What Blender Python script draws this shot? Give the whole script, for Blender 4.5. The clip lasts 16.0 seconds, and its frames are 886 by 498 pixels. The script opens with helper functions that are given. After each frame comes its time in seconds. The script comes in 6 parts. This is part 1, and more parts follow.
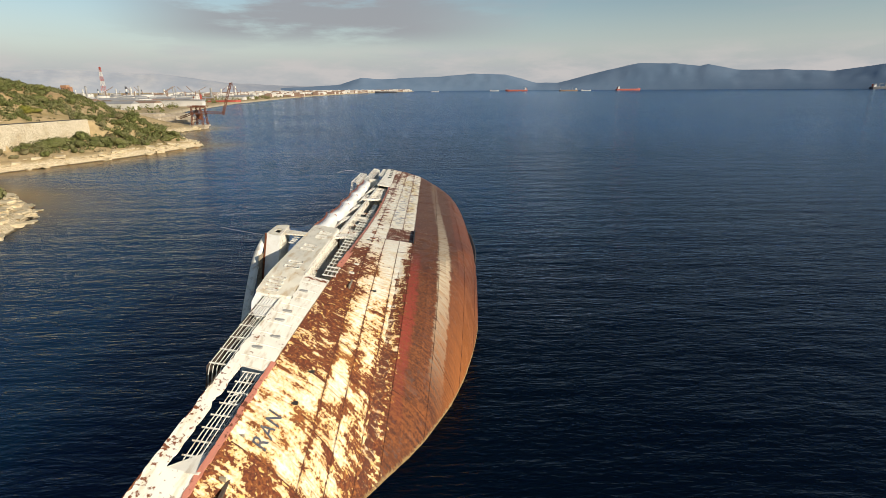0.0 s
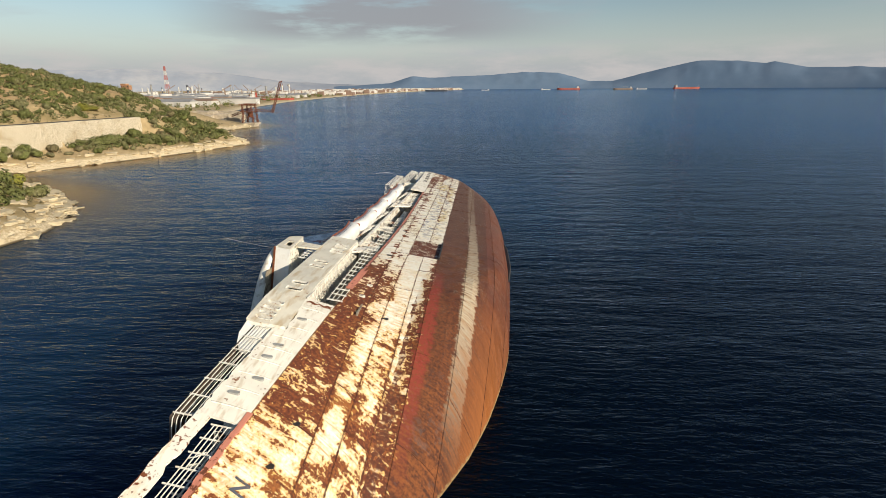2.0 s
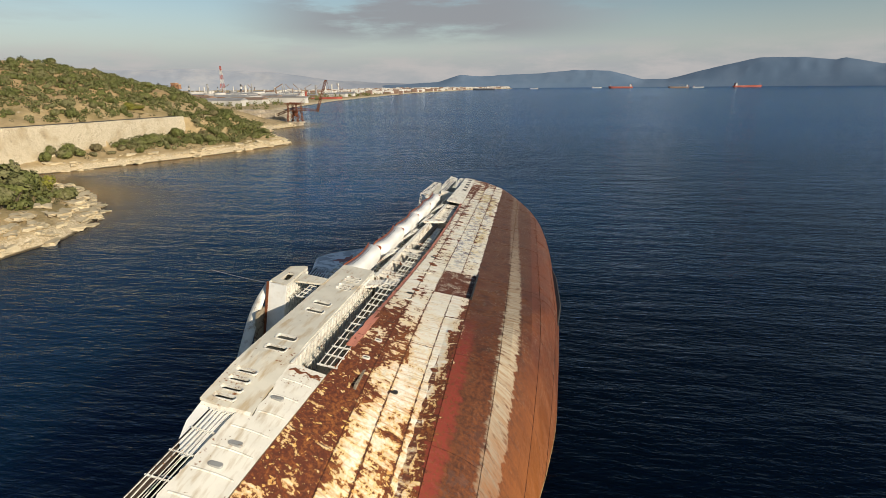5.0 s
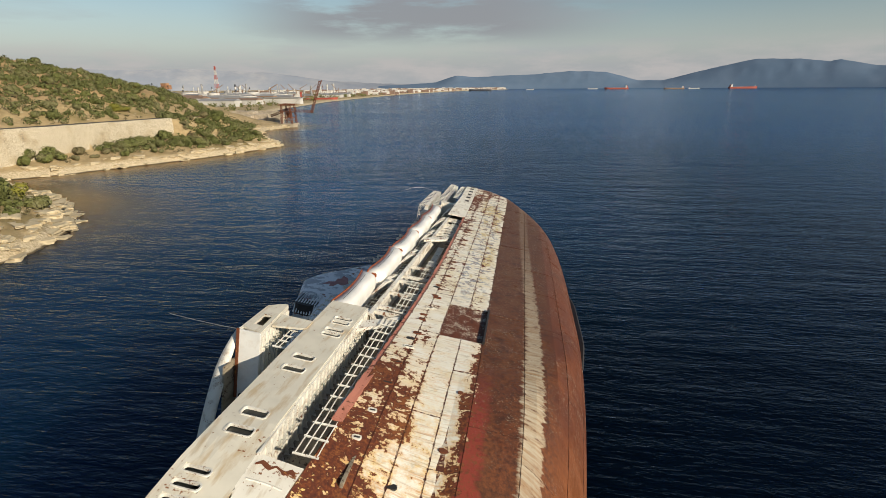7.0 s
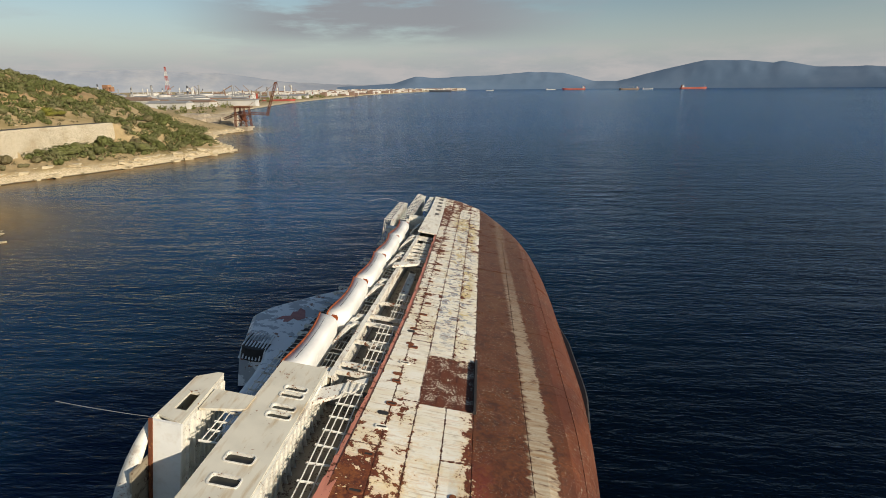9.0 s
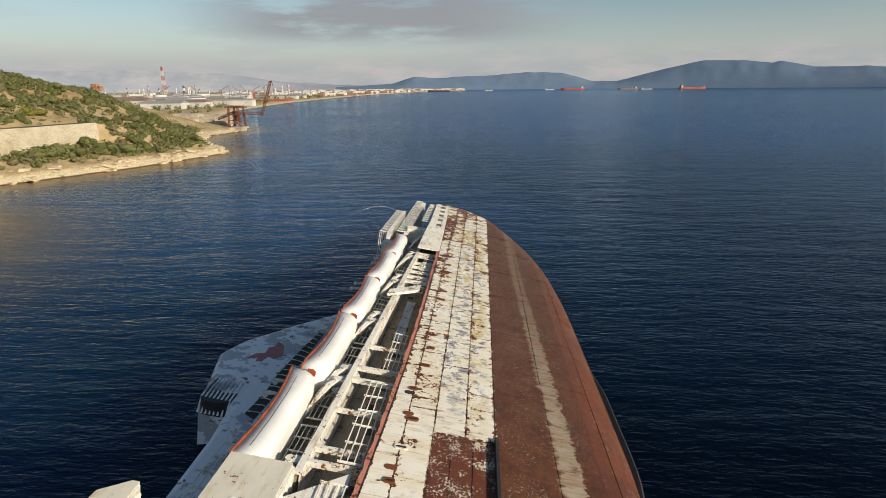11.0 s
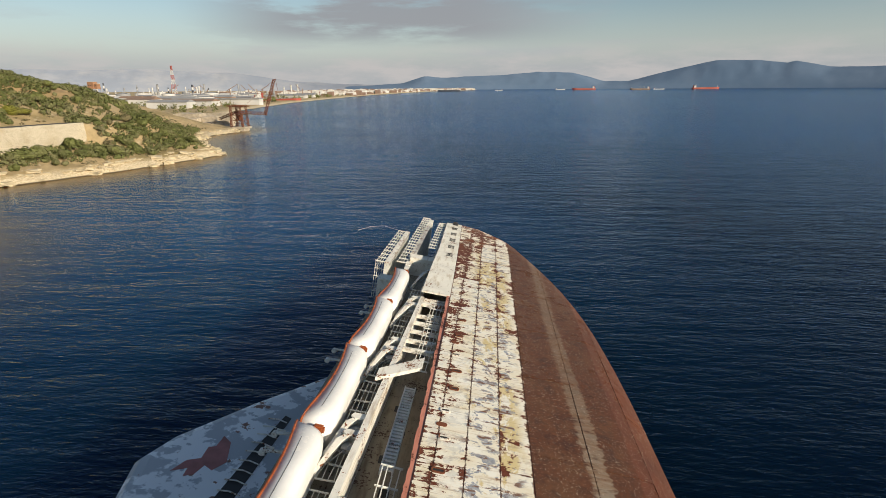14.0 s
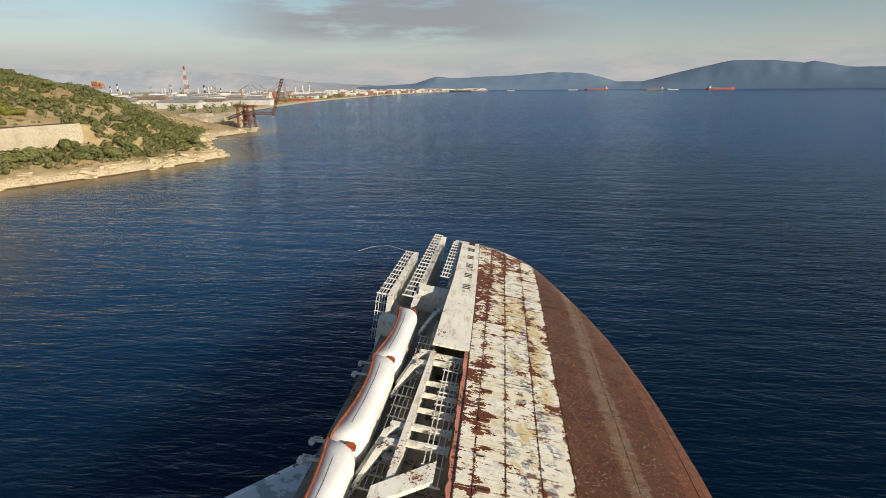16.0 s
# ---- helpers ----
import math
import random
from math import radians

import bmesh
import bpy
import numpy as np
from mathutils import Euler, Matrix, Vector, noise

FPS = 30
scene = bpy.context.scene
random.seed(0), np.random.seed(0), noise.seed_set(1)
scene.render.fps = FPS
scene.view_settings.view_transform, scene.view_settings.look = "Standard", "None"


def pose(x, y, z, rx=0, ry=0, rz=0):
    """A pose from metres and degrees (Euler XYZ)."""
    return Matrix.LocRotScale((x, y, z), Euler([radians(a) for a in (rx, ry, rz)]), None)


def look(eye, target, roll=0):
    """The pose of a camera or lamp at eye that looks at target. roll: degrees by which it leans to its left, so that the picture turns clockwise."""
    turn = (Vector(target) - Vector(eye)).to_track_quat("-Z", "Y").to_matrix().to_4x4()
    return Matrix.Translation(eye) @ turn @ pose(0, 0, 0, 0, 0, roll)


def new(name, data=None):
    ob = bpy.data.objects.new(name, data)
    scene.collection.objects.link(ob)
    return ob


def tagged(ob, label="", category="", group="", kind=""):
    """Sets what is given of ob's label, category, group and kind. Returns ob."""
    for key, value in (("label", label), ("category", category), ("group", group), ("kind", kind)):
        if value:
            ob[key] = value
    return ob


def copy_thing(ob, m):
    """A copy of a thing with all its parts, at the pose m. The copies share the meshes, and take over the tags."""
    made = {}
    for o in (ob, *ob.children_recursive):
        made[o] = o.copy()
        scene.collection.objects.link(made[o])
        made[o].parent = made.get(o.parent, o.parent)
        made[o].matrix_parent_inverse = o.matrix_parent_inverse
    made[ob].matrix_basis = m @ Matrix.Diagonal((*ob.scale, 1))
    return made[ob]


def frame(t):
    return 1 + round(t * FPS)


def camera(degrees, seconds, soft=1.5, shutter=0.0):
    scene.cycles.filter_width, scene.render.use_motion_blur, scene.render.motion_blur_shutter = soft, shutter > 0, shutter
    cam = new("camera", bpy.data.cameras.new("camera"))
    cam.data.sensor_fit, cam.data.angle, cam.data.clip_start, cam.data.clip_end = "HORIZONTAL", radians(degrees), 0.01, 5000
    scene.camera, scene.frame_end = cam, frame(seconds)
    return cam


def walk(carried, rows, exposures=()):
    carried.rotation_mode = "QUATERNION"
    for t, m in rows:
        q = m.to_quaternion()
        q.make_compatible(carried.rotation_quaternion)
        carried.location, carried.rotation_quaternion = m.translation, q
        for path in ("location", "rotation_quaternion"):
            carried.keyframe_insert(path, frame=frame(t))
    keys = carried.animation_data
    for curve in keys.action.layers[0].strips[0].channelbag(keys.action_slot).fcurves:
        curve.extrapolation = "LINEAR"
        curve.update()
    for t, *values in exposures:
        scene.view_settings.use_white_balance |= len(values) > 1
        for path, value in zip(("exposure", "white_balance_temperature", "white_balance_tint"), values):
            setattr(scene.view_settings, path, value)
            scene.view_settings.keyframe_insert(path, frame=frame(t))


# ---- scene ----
cam = camera(80.1, 16.0, soft=0.6)
PATH = [
    (0, (5.895, -1.878, 26.907), (5.936, 0.034, 26.32), -0.4),
    (0.5, (6.421, -0.139, 26.885), (6.433, 1.772, 26.297), -0.4),
    (1, (6.991, 1.63, 26.898), (6.972, 3.541, 26.309), -0.4),
    (1.5, (7.46, 3.385, 26.912), (7.383, 5.294, 26.321), -0.4),
    (2, (7.889, 5.263, 26.87), (7.755, 7.169, 26.279), -0.4),
    (2.5, (8.231, 7.107, 26.753), (8.057, 9.009, 26.161), -0.4),
    (3, (8.441, 9.067, 26.647), (8.229, 10.965, 26.054), -0.4),
    (3.5, (8.495, 10.913, 26.622), (8.247, 12.807, 26.029), -0.4),
    (4, (8.429, 12.917, 26.652), (8.151, 14.806, 26.059), -0.6),
    (6.5, (6.523, 22.391, 26.95), (6.216, 24.275, 26.356), -0.5),
    (7, (5.951, 24.331, 27.021), (5.666, 26.22, 26.429), -0.4),
    (7.5, (5.414, 26.272, 27.155), (5.165, 28.166, 26.562), -0.5),
    (8, (4.826, 28.27, 27.286), (4.621, 30.17, 26.695), -0.4),
    (8.5, (4.395, 30.274, 27.286), (4.226, 32.177, 26.695), -0.6),
    (9, (3.956, 32.429, 27.277), (3.808, 34.334, 26.687), -0.5),
    (11.5, (2.492, 44.28, 26.426), (2.349, 46.186, 25.837), -0.5),
    (12, (2.319, 46.672, 26.34), (2.172, 48.579, 25.754), -0.4),
    (12.5, (2.117, 48.963, 26.252), (1.965, 50.869, 25.665), -0.4),
    (13, (1.858, 51.417, 26.201), (1.7, 53.323, 25.614), -0.3),
    (13.5, (1.585, 54.04, 26.137), (1.418, 55.944, 25.548), -0.4),
    (14, (1.289, 56.802, 26.046), (1.113, 58.705, 25.456), -0.4),
    (14.5, (1.025, 59.492, 25.925), (0.839, 61.394, 25.336), -0.4),
    (15, (0.715, 62.23, 25.823), (0.518, 64.131, 25.235), -0.4),
    (15.5, (0.309, 64.84, 25.716), (0.105, 66.74, 25.127), -0.4),
    (16, (-0.163, 67.446, 25.606), (-0.379, 69.345, 25.018), -0.4),
]
walk(cam, [(t, look(eye, target, roll)) for t, eye, target, roll in PATH],
     exposures=((0, 0.24), (3, 0.16), (6.5, 0.02), (9, 0.02), (12, 0.16), (16, 0.16)))

# ---- world, sun, exposure ----
world = bpy.data.worlds.new("sky")
scene.world = world
world.use_nodes = True
SUN_EL, SUN_AZ = radians(21.5), radians(125)      # azimuth clockwise from +y: low sun behind the camera, to its right


def build_world():
    nt = world.node_tree
    nt.nodes.clear()
    n, l = nt.nodes.new, nt.links.new
    out, bg = n("ShaderNodeOutputWorld"), n("ShaderNodeBackground")
    sky = n("ShaderNodeTexSky")
    sky.sky_type, sky.sun_disc = "NISHITA", False
    sky.sun_elevation, sky.sun_rotation = SUN_EL, SUN_AZ
    sky.air_density, sky.dust_density, sky.ozone_density = 1.1, 0.35, 1.6
    co = n("ShaderNodeTexCoord")
    sep = n("ShaderNodeSeparateXYZ")
    l(co.outputs["Generated"], sep.inputs[0])
    # flat cloud layer: the direction divided by its height
    zz = n("ShaderNodeMath"); zz.operation = "MAXIMUM"; zz.inputs[1].default_value = 0.0
    l(sep.outputs[2], zz.inputs[0])
    za = n("ShaderNodeMath"); za.operation = "ADD"; za.inputs[1].default_value = 0.07
    l(zz.outputs[0], za.inputs[0])
    comb = n("ShaderNodeCombineXYZ")
    for i in (0, 1):
        d = n("ShaderNodeMath"); d.operation = "DIVIDE"
        l(sep.outputs[i], d.inputs[0]); l(za.outputs[0], d.inputs[1])
        l(d.outputs[0], comb.inputs[i])
    mp = n("ShaderNodeMapping"); mp.inputs["Location"].default_value = (3.9, 1.3, 0)
    l(comb.outputs[0], mp.inputs[0])
    ns = n("ShaderNodeTexNoise"); ns.inputs["Scale"].default_value = 0.34
    ns.inputs["Detail"].default_value = 7; ns.inputs["Roughness"].default_value = 0.55
    l(mp.outputs[0], ns.inputs["Vector"])
    ramp = n("ShaderNodeMapRange"); ramp.inputs[1].default_value = 0.52; ramp.inputs[2].default_value = 0.72
    l(ns.outputs[0], ramp.inputs[0])
    # low cumulus bank near the horizon
    mp2 = n("ShaderNodeMapping"); mp2.inputs["Scale"].default_value = (7, 7, 26)
    l(co.outputs["Generated"], mp2.inputs[0])
    n2 = n("ShaderNodeTexNoise"); n2.inputs["Scale"].default_value = 1.0
    n2.inputs["Detail"].default_value = 6; n2.inputs["Roughness"].default_value = 0.6
    l(mp2.outputs[0], n2.inputs["Vector"])
    bank = n("ShaderNodeMapRange"); bank.inputs[1].default_value = 0.075; bank.inputs[2].default_value = 0.035
    l(sep.outputs[2], bank.inputs[0])
    r2 = n("ShaderNodeMapRange"); r2.inputs[1].default_value = 0.45; r2.inputs[2].default_value = 0.62
    l(n2.outputs[0], r2.inputs[0])
    bm_ = n("ShaderNodeMath"); bm_.operation = "MULTIPLY"
    l(bank.outputs[0], bm_.inputs[0]); l(r2.outputs[0], bm_.inputs[1])

    def mul(a, b):
        q = n("ShaderNodeMath"); q.operation = "MULTIPLY"
        for k, v in ((0, a), (1, b)):
            if isinstance(v, float): q.inputs[k].default_value = v
            else: l(v, q.inputs[k])
        return q.outputs[0]

    def span(v, a, b, c=0.0, d=1.0):
        q = n("ShaderNodeMapRange"); q.interpolation_type = "SMOOTHSTEP"
        for k, x in ((1, a), (2, b), (3, c), (4, d)): q.inputs[k].default_value = x
        l(v, q.inputs[0])
        return q.outputs[0]

    def mixed(f, a, colour):
        q = n("ShaderNodeMix"); q.data_type = "RGBA"; q.inputs["B"].default_value = (*colour, 1)
        l(f, q.inputs["Factor"]); l(a, q.inputs["A"])
        return q.outputs["Result"]
    high = sep.outputs[2]
    # the air is clearer and deeper blue higher up
    deep = n("ShaderNodeMix"); deep.data_type = "RGBA"; deep.blend_type = "MULTIPLY"; deep.inputs["B"].default_value = (0.98, 0.96, 0.93, 1)
    l(span(high, 0.08, 0.34), deep.inputs["Factor"]); l(sky.outputs[0], deep.inputs["A"])
    zen = n("ShaderNodeMix"); zen.data_type = "RGBA"; zen.blend_type = "MULTIPLY"; zen.inputs["B"].default_value = (0.92, 0.95, 0.97, 1)
    l(span(high, 0.25, 0.8), zen.inputs["Factor"]); l(deep.outputs["Result"], zen.inputs["A"])
    col = mixed(mul(mul(ramp.outputs[0], span(high, 0.30, 0.12, 0.55, 1.0)), 0.65), zen.outputs["Result"], (4.6, 4.7, 5.0))
    # one long grey cloud over the bay
    side = n("ShaderNodeMath"); side.operation = "DIVIDE"
    l(sep.outputs[0], side.inputs[0]); l(sep.outputs[1], side.inputs[1])
    wob = n("ShaderNodeTexNoise"); wob.inputs["Scale"].default_value = 1.0; wob.inputs["Detail"].default_value = 8; wob.inputs["Roughness"].default_value = 0.58
    mp3 = n("ShaderNodeMapping"); mp3.inputs["Scale"].default_value = (4.2, 4.2, 24)
    l(co.outputs["Generated"], mp3.inputs[0]); l(mp3.outputs[0], wob.inputs["Vector"])
    edge = mul(mul(span(side.outputs[0], -0.62, -0.32), span(side.outputs[0], 0.24, -0.08)), mul(span(high, 0.058, 0.098), span(high, 0.26, 0.165)))
    puff = mul(edge, span(wob.outputs[0], 0.34, 0.52))
    
    # haze towards the horizon
    col = mixed(span(high, 0.15, 0.0, 0.0, 0.85), col, (5.05, 5.3, 5.6))
    col = mixed(mul(puff, 0.9), col, (3.5, 3.6, 3.85))
    col = mixed(mul(span(high, 0.07, 0.02), 0.55), col, (4.2, 4.4, 4.75))
    col = mixed(mul(bm_.outputs[0], 0.75), col, (6.2, 5.85, 5.7))
    l(col, bg.inputs["Color"])
    bg.inputs["Strength"].default_value = 0.081
    l(bg.outputs[0], out.inputs[0])


build_world()
sun = new("sun", bpy.data.lights.new("sun", "SUN"))
sun.data.energy, sun.data.angle, sun.data.color = 5.0, radians(0.53), (1.0, 0.88, 0.70)
sun.matrix_world = look((0, 0, 0), (-math.sin(SUN_AZ) * math.cos(SUN_EL), -math.cos(SUN_AZ) * math.cos(SUN_EL), -math.sin(SUN_EL)))


# ---- materials ----
class Mat:
    """A small builder for node materials."""

    def __init__(self, name, rough=0.6, metal=0.0):
        self.m = bpy.data.materials.new(name)
        self.m.use_nodes = True
        self.t = self.m.node_tree
        self.b = self.t.nodes["Principled BSDF"]
        self.b.inputs["Roughness"].default_value, self.b.inputs["Metallic"].default_value = rough, metal
        self.cache = {}

    def node(self, kind, **props):
        nd = self.t.nodes.new(kind)
        for k, v in props.items():
            if k == "operation": nd.operation = v
            elif k == "data_type": nd.data_type = v
        return nd

    def put(self, socket, v):
        if isinstance(v, (int, float)):
            socket.default_value = v
        elif isinstance(v, tuple):
            socket.default_value = v if len(v) == len(socket.default_value) else (*v, 1)
        else:
            self.t.links.new(v, socket)

    def pos(self):
        if "pos" not in self.cache:
            self.cache["pos"] = self.node("ShaderNodeTexCoord").outputs["Object"]
        return self.cache["pos"]

    def ship(self):
        """y, height over the keel and distance below the sheer line."""
        if "ship" not in self.cache:
            a = self.node("ShaderNodeAttribute"); a.attribute_name = "ship"
            s = self.node("ShaderNodeSeparateXYZ")
            self.t.links.new(a.outputs["Vector"], s.inputs[0])
            self.cache["ship"] = (a.outputs["Vector"], *s.outputs)
        return self.cache["ship"]

    def scaled(self, vec, s, loc=(0, 0, 0)):
        m = self.node("ShaderNodeMapping")
        m.inputs["Scale"].default_value, m.inputs["Location"].default_value = s, loc
        self.t.links.new(vec, m.inputs[0])
        return m.outputs[0]

    def noise(self, vec, scale, detail=4, rough=0.55, warp=0.0):
        n = self.node("ShaderNodeTexNoise")
        n.inputs["Distortion"].default_value = warp
        n.inputs["Scale"].default_value, n.inputs["Detail"].default_value, n.inputs["Roughness"].default_value = scale, detail, rough
        self.t.links.new(vec, n.inputs["Vector"])
        return n.outputs[0]

    def voronoi(self, vec, scale):
        n = self.node("ShaderNodeTexVoronoi")
        n.inputs["Scale"].default_value = scale
        self.t.links.new(vec, n.inputs["Vector"])
        return n.outputs["Distance"]

    def math(self, op, a, b=0.0):
        n = self.node("ShaderNodeMath", operation=op)
        self.put(n.inputs[0], a); self.put(n.inputs[1], b)
        return n.outputs[0]

    def ramp(self, v, a, b, c=0.0, d=1.0):
        n = self.node("ShaderNodeMapRange")
        for i, x in enumerate((v, a, b, c, d)): self.put(n.inputs[i], x)
        return n.outputs[0]

    def mix(self, f, a, b):
        n = self.node("ShaderNodeMix", data_type="RGBA")
        self.put(n.inputs["Factor"], f); self.put(n.inputs["A"], a); self.put(n.inputs["B"], b)
        return n.outputs["Result"]

    def bump(self, h, strength, dist=0.02):
        n = self.node("ShaderNodeBump")
        n.inputs["Strength"].default_value, n.inputs["Distance"].default_value = strength, dist
        self.t.links.new(h, n.inputs["Height"])
        self.t.links.new(n.outputs[0], self.b.inputs["Normal"])

    def done(self, color=None, rough=None):
        if color is not None: self.put(self.b.inputs["Base Color"], color)
        if rough is not None: self.put(self.b.inputs["Roughness"], rough)
        return self.m


def paint(name, base, worn, rough=0.55, scale=0.6, amount=0.35, grime=(0.25, 0.2, 0.15), bump=0.15, chips=0.59):
    """Old paint: two tones, grime in streaks, a little relief."""
    k = Mat(name, rough)
    p = k.pos()
    big, fine = k.noise(p, scale, 5), k.noise(p, scale * 9, 4)
    c = k.mix(k.ramp(big, 0.4, 0.65), base, tuple(v * 0.86 for v in base))
    c = k.mix(k.math("MULTIPLY", k.ramp(k.noise(k.scaled(p, (2.6, 0.5, 2.6)), 1.0, 5), 0.52, 0.7), amount), c, grime)
    c = k.mix(k.ramp(k.math("ADD", k.math("MULTIPLY", fine, 0.55), k.math("MULTIPLY", big, 0.45)), chips, chips + 0.035), c, worn)
    k.bump(fine, bump, 0.02)
    return k.done(c)


RUST_D, RUST_M, RUST_O = (0.075, 0.023, 0.012), (0.17, 0.05, 0.018), (0.42, 0.16, 0.035)


def hull_paint():
    k = Mat("hull_paint", 0.6)
    p = k.pos()
    vec, y, u, w = k.ship()
    add, mul, sub = (lambda a, b: k.math("ADD", a, b)), (lambda a, b: k.math("MULTIPLY", a, b)), (lambda a, b: k.math("SUBTRACT", a, b))
    sv = k.node("ShaderNodeAttribute"); sv.attribute_name = "seam"
    ss = k.node("ShaderNodeSeparateXYZ"); k.t.links.new(sv.outputs["Vector"], ss.inputs[0])
    hv = k.node("ShaderNodeAttribute"); hv.attribute_name = "half"
    seam = k.math("MINIMUM", sub(ss.outputs[2], k.math("ABSOLUTE", ss.outputs[0])), sub(hv.outputs["Fac"], k.math("ABSOLUTE", ss.outputs[1])))
    info = k.node("ShaderNodeObjectInfo").outputs["Random"]
    run = k.noise(k.scaled(vec, (2.6, 0.9, 0)), 1.0, 6, 0.62)           # streaks down the side
    runs2 = k.noise(k.scaled(vec, (4.2, 0.42, 0)), 1.0, 4, 0.6)
    chip = k.noise(k.scaled(vec, (1.15, 0.72, 0), (3, 5, 0)), 1.0, 8, 0.62, 0.6)
    teeth = k.noise(k.scaled(vec, (2.3, 0.62, 0), (3, 5, 0)), 1.0, 6, 0.62, 0.3)  # flakes drawn out down the side
    patch = k.noise(k.scaled(vec, (0.34, 0.5, 0)), 1.0, 5, 0.6, 0.5)
    fine = k.noise(p, 4.5, 6, 0.68)
    grit = k.noise(p, 22.0, 3, 0.6)
    fore = k.ramp(y, 62, 42)                                            # 1 towards the bow
    # how much paint is left
    worn = add(add(add(mul(mul(chip, sub(1.0, fore)), 0.46), add(mul(mul(teeth, fore), 0.26), mul(mul(chip, fore), 0.18))), mul(patch, 0.31)), add(mul(fine, 0.27), mul(sub(info, 0.5), 0.06)))
    worn = add(mul(sub(worn, 0.5), 1.85), 0.5)
    band = mul(k.ramp(w, 2.7, 1.4), mul(k.ramp(y, 69, 77), k.ramp(y, 104, 92, 0.5, 1.0)))
    worn = add(worn, mul(band, mul(sub(runs2, 0.5), 0.75)))
    limit = sub(0.68, mul(fore, 0.15))
    limit = sub(limit, mul(mul(k.ramp(w, 3.3, 2.1), k.ramp(y, 60, 51)), 0.08))
    limit = add(limit, mul(mul(k.ramp(y, 33, 29), k.ramp(w, 3.4, 1.6)), 0.10))
    limit = add(limit, mul(mul(k.ramp(y, 46, 40), k.ramp(y, 27, 32)), mul(mul(k.ramp(w, 3.0, 3.8), k.ramp(w, 6.2, 5.4)), 0.07)))
    limit = sub(limit, mul(mul(k.ramp(u, 10.5, 9.4), k.ramp(y, 67, 58)), 0.12))
    limit = add(limit, mul(mul(mul(k.ramp(u, 9.7, 10.3), k.ramp(u, 13.0, 12.2)), mul(k.ramp(y, 38, 46), k.ramp(y, 66, 60))), 0.10))
    limit = sub(limit, mul(mul(k.ramp(y, 40, 32), k.ramp(w, 3.6, 5.0)), 0.07))
    limit = sub(limit, mul(band, 0.07))
    limit = sub(limit, mul(k.ramp(y, 84, 96), mul(k.ramp(w, 1.8, 0.9, 0.2, 1.0), 0.12)))
    limit = sub(limit, mul(k.ramp(y, 108, 122), 0.10))
    near = k.ramp(add(seam, mul(sub(run, 0.5), 0.9)), 0.32, 0.0)
    limit = k.math("MAXIMUM", sub(limit, mul(near, 0.09)), 0.47)
    over = sub(worn, limit)
    gone = k.ramp(over, -0.006, 0.006)
    lip = mul(k.ramp(add(seam, mul(sub(fine, 0.5), 0.34)), 0.045, 0.025), k.ramp(run, 0.42, 0.5, 0.25, 1.0))
    fleck = k.ramp(k.noise(k.scaled(vec, (2.2, 1.6, 0), (11, 2, 0)), 1.0, 5, 0.6, 0.3), 0.615, 0.625)       # islands of paint left in the rust
    gone = mul(gone, sub(1.0, fleck))
    gone = k.math("MAXIMUM", gone, lip)
    # rust
    rust = k.mix(k.ramp(fine, 0.32, 0.66), (0.066, 0.016, 0.008), (0.155, 0.036, 0.012))
    orange = mul(k.ramp(add(mul(patch, 0.55), mul(fine, 0.55)), 0.56, 0.70), add(mul(fore, 0.5), mul(k.ramp(y, 112, 124), 0.6)))
    rust = k.mix(mul(fore, k.ramp(add(mul(chip, 0.5), mul(fine, 0.5)), 0.52, 0.66, 0.0, 0.42)), rust, (0.32, 0.095, 0.020))
    rust = k.mix(orange, rust, (0.42, 0.16, 0.035))
    # cream paint, ochre run-off round the rust, old coats showing through
    white = k.mix(k.ramp(k.noise(k.scaled(vec, (0.9, 0.35, 0)), 1.0, 5), 0.42, 0.7), (0.86, 0.83, 0.73), (0.78, 0.70, 0.52))
    stain = k.math("MAXIMUM", k.ramp(over, -0.17, -0.0), mul(k.ramp(runs2, 0.52, 0.66), 0.85))
    white = k.mix(mul(stain, add(mul(fore, 0.84), 0.16)), white, k.mix(k.ramp(runs2, 0.35, 0.65), (0.82, 0.58, 0.20), (0.60, 0.29, 0.07)))
    aft = mul(mul(k.ramp(y, 64, 72), k.ramp(y, 124, 108)), mul(k.ramp(w, 1.9, 2.4, 0.25, 1.0), k.ramp(u, 9.4, 10.0)))
    blot = k.noise(k.scaled(vec, (1.5, 1.1, 0), (7, 3, 0)), 1.0, 7, 0.7, 0.4)
    blot2 = k.noise(k.scaled(vec, (0.55, 0.9, 0), (1, 9, 0)), 1.0, 7, 0.68, 0.4)
    white = k.mix(mul(aft, mul(k.ramp(add(blot2, mul(sub(info, 0.5), 0.22)), 0.52, 0.56), 0.8)), white, (0.62, 0.48, 0.19))
    white = k.mix(mul(aft, mul(k.ramp(add(blot, mul(sub(info, 0.5), -0.06)), 0.545, 0.56), 0.85)), white, k.mix(k.ramp(fine, 0.4, 0.6), (0.15, 0.18, 0.25), (0.38, 0.40, 0.42)))
    white = k.mix(mul(aft, mul(k.ramp(add(mul(blot, 0.5), mul(runs2, 0.5)), 0.555, 0.57), 0.9)), white, (0.17, 0.07, 0.03))
    white = k.mix(mul(k.ramp(k.noise(p, 1.6, 5, 0.7), 0.55, 0.7), 0.45), white, (0.40, 0.33, 0.23))
    thin = k.noise(k.scaled(vec, (8.0, 0.4, 0)), 1.0, 4, 0.6)
    white = k.mix(mul(k.ramp(thin, 0.56, 0.66), 0.5), white, (0.36, 0.21, 0.08))
    side = k.mix(gone, white, rust)
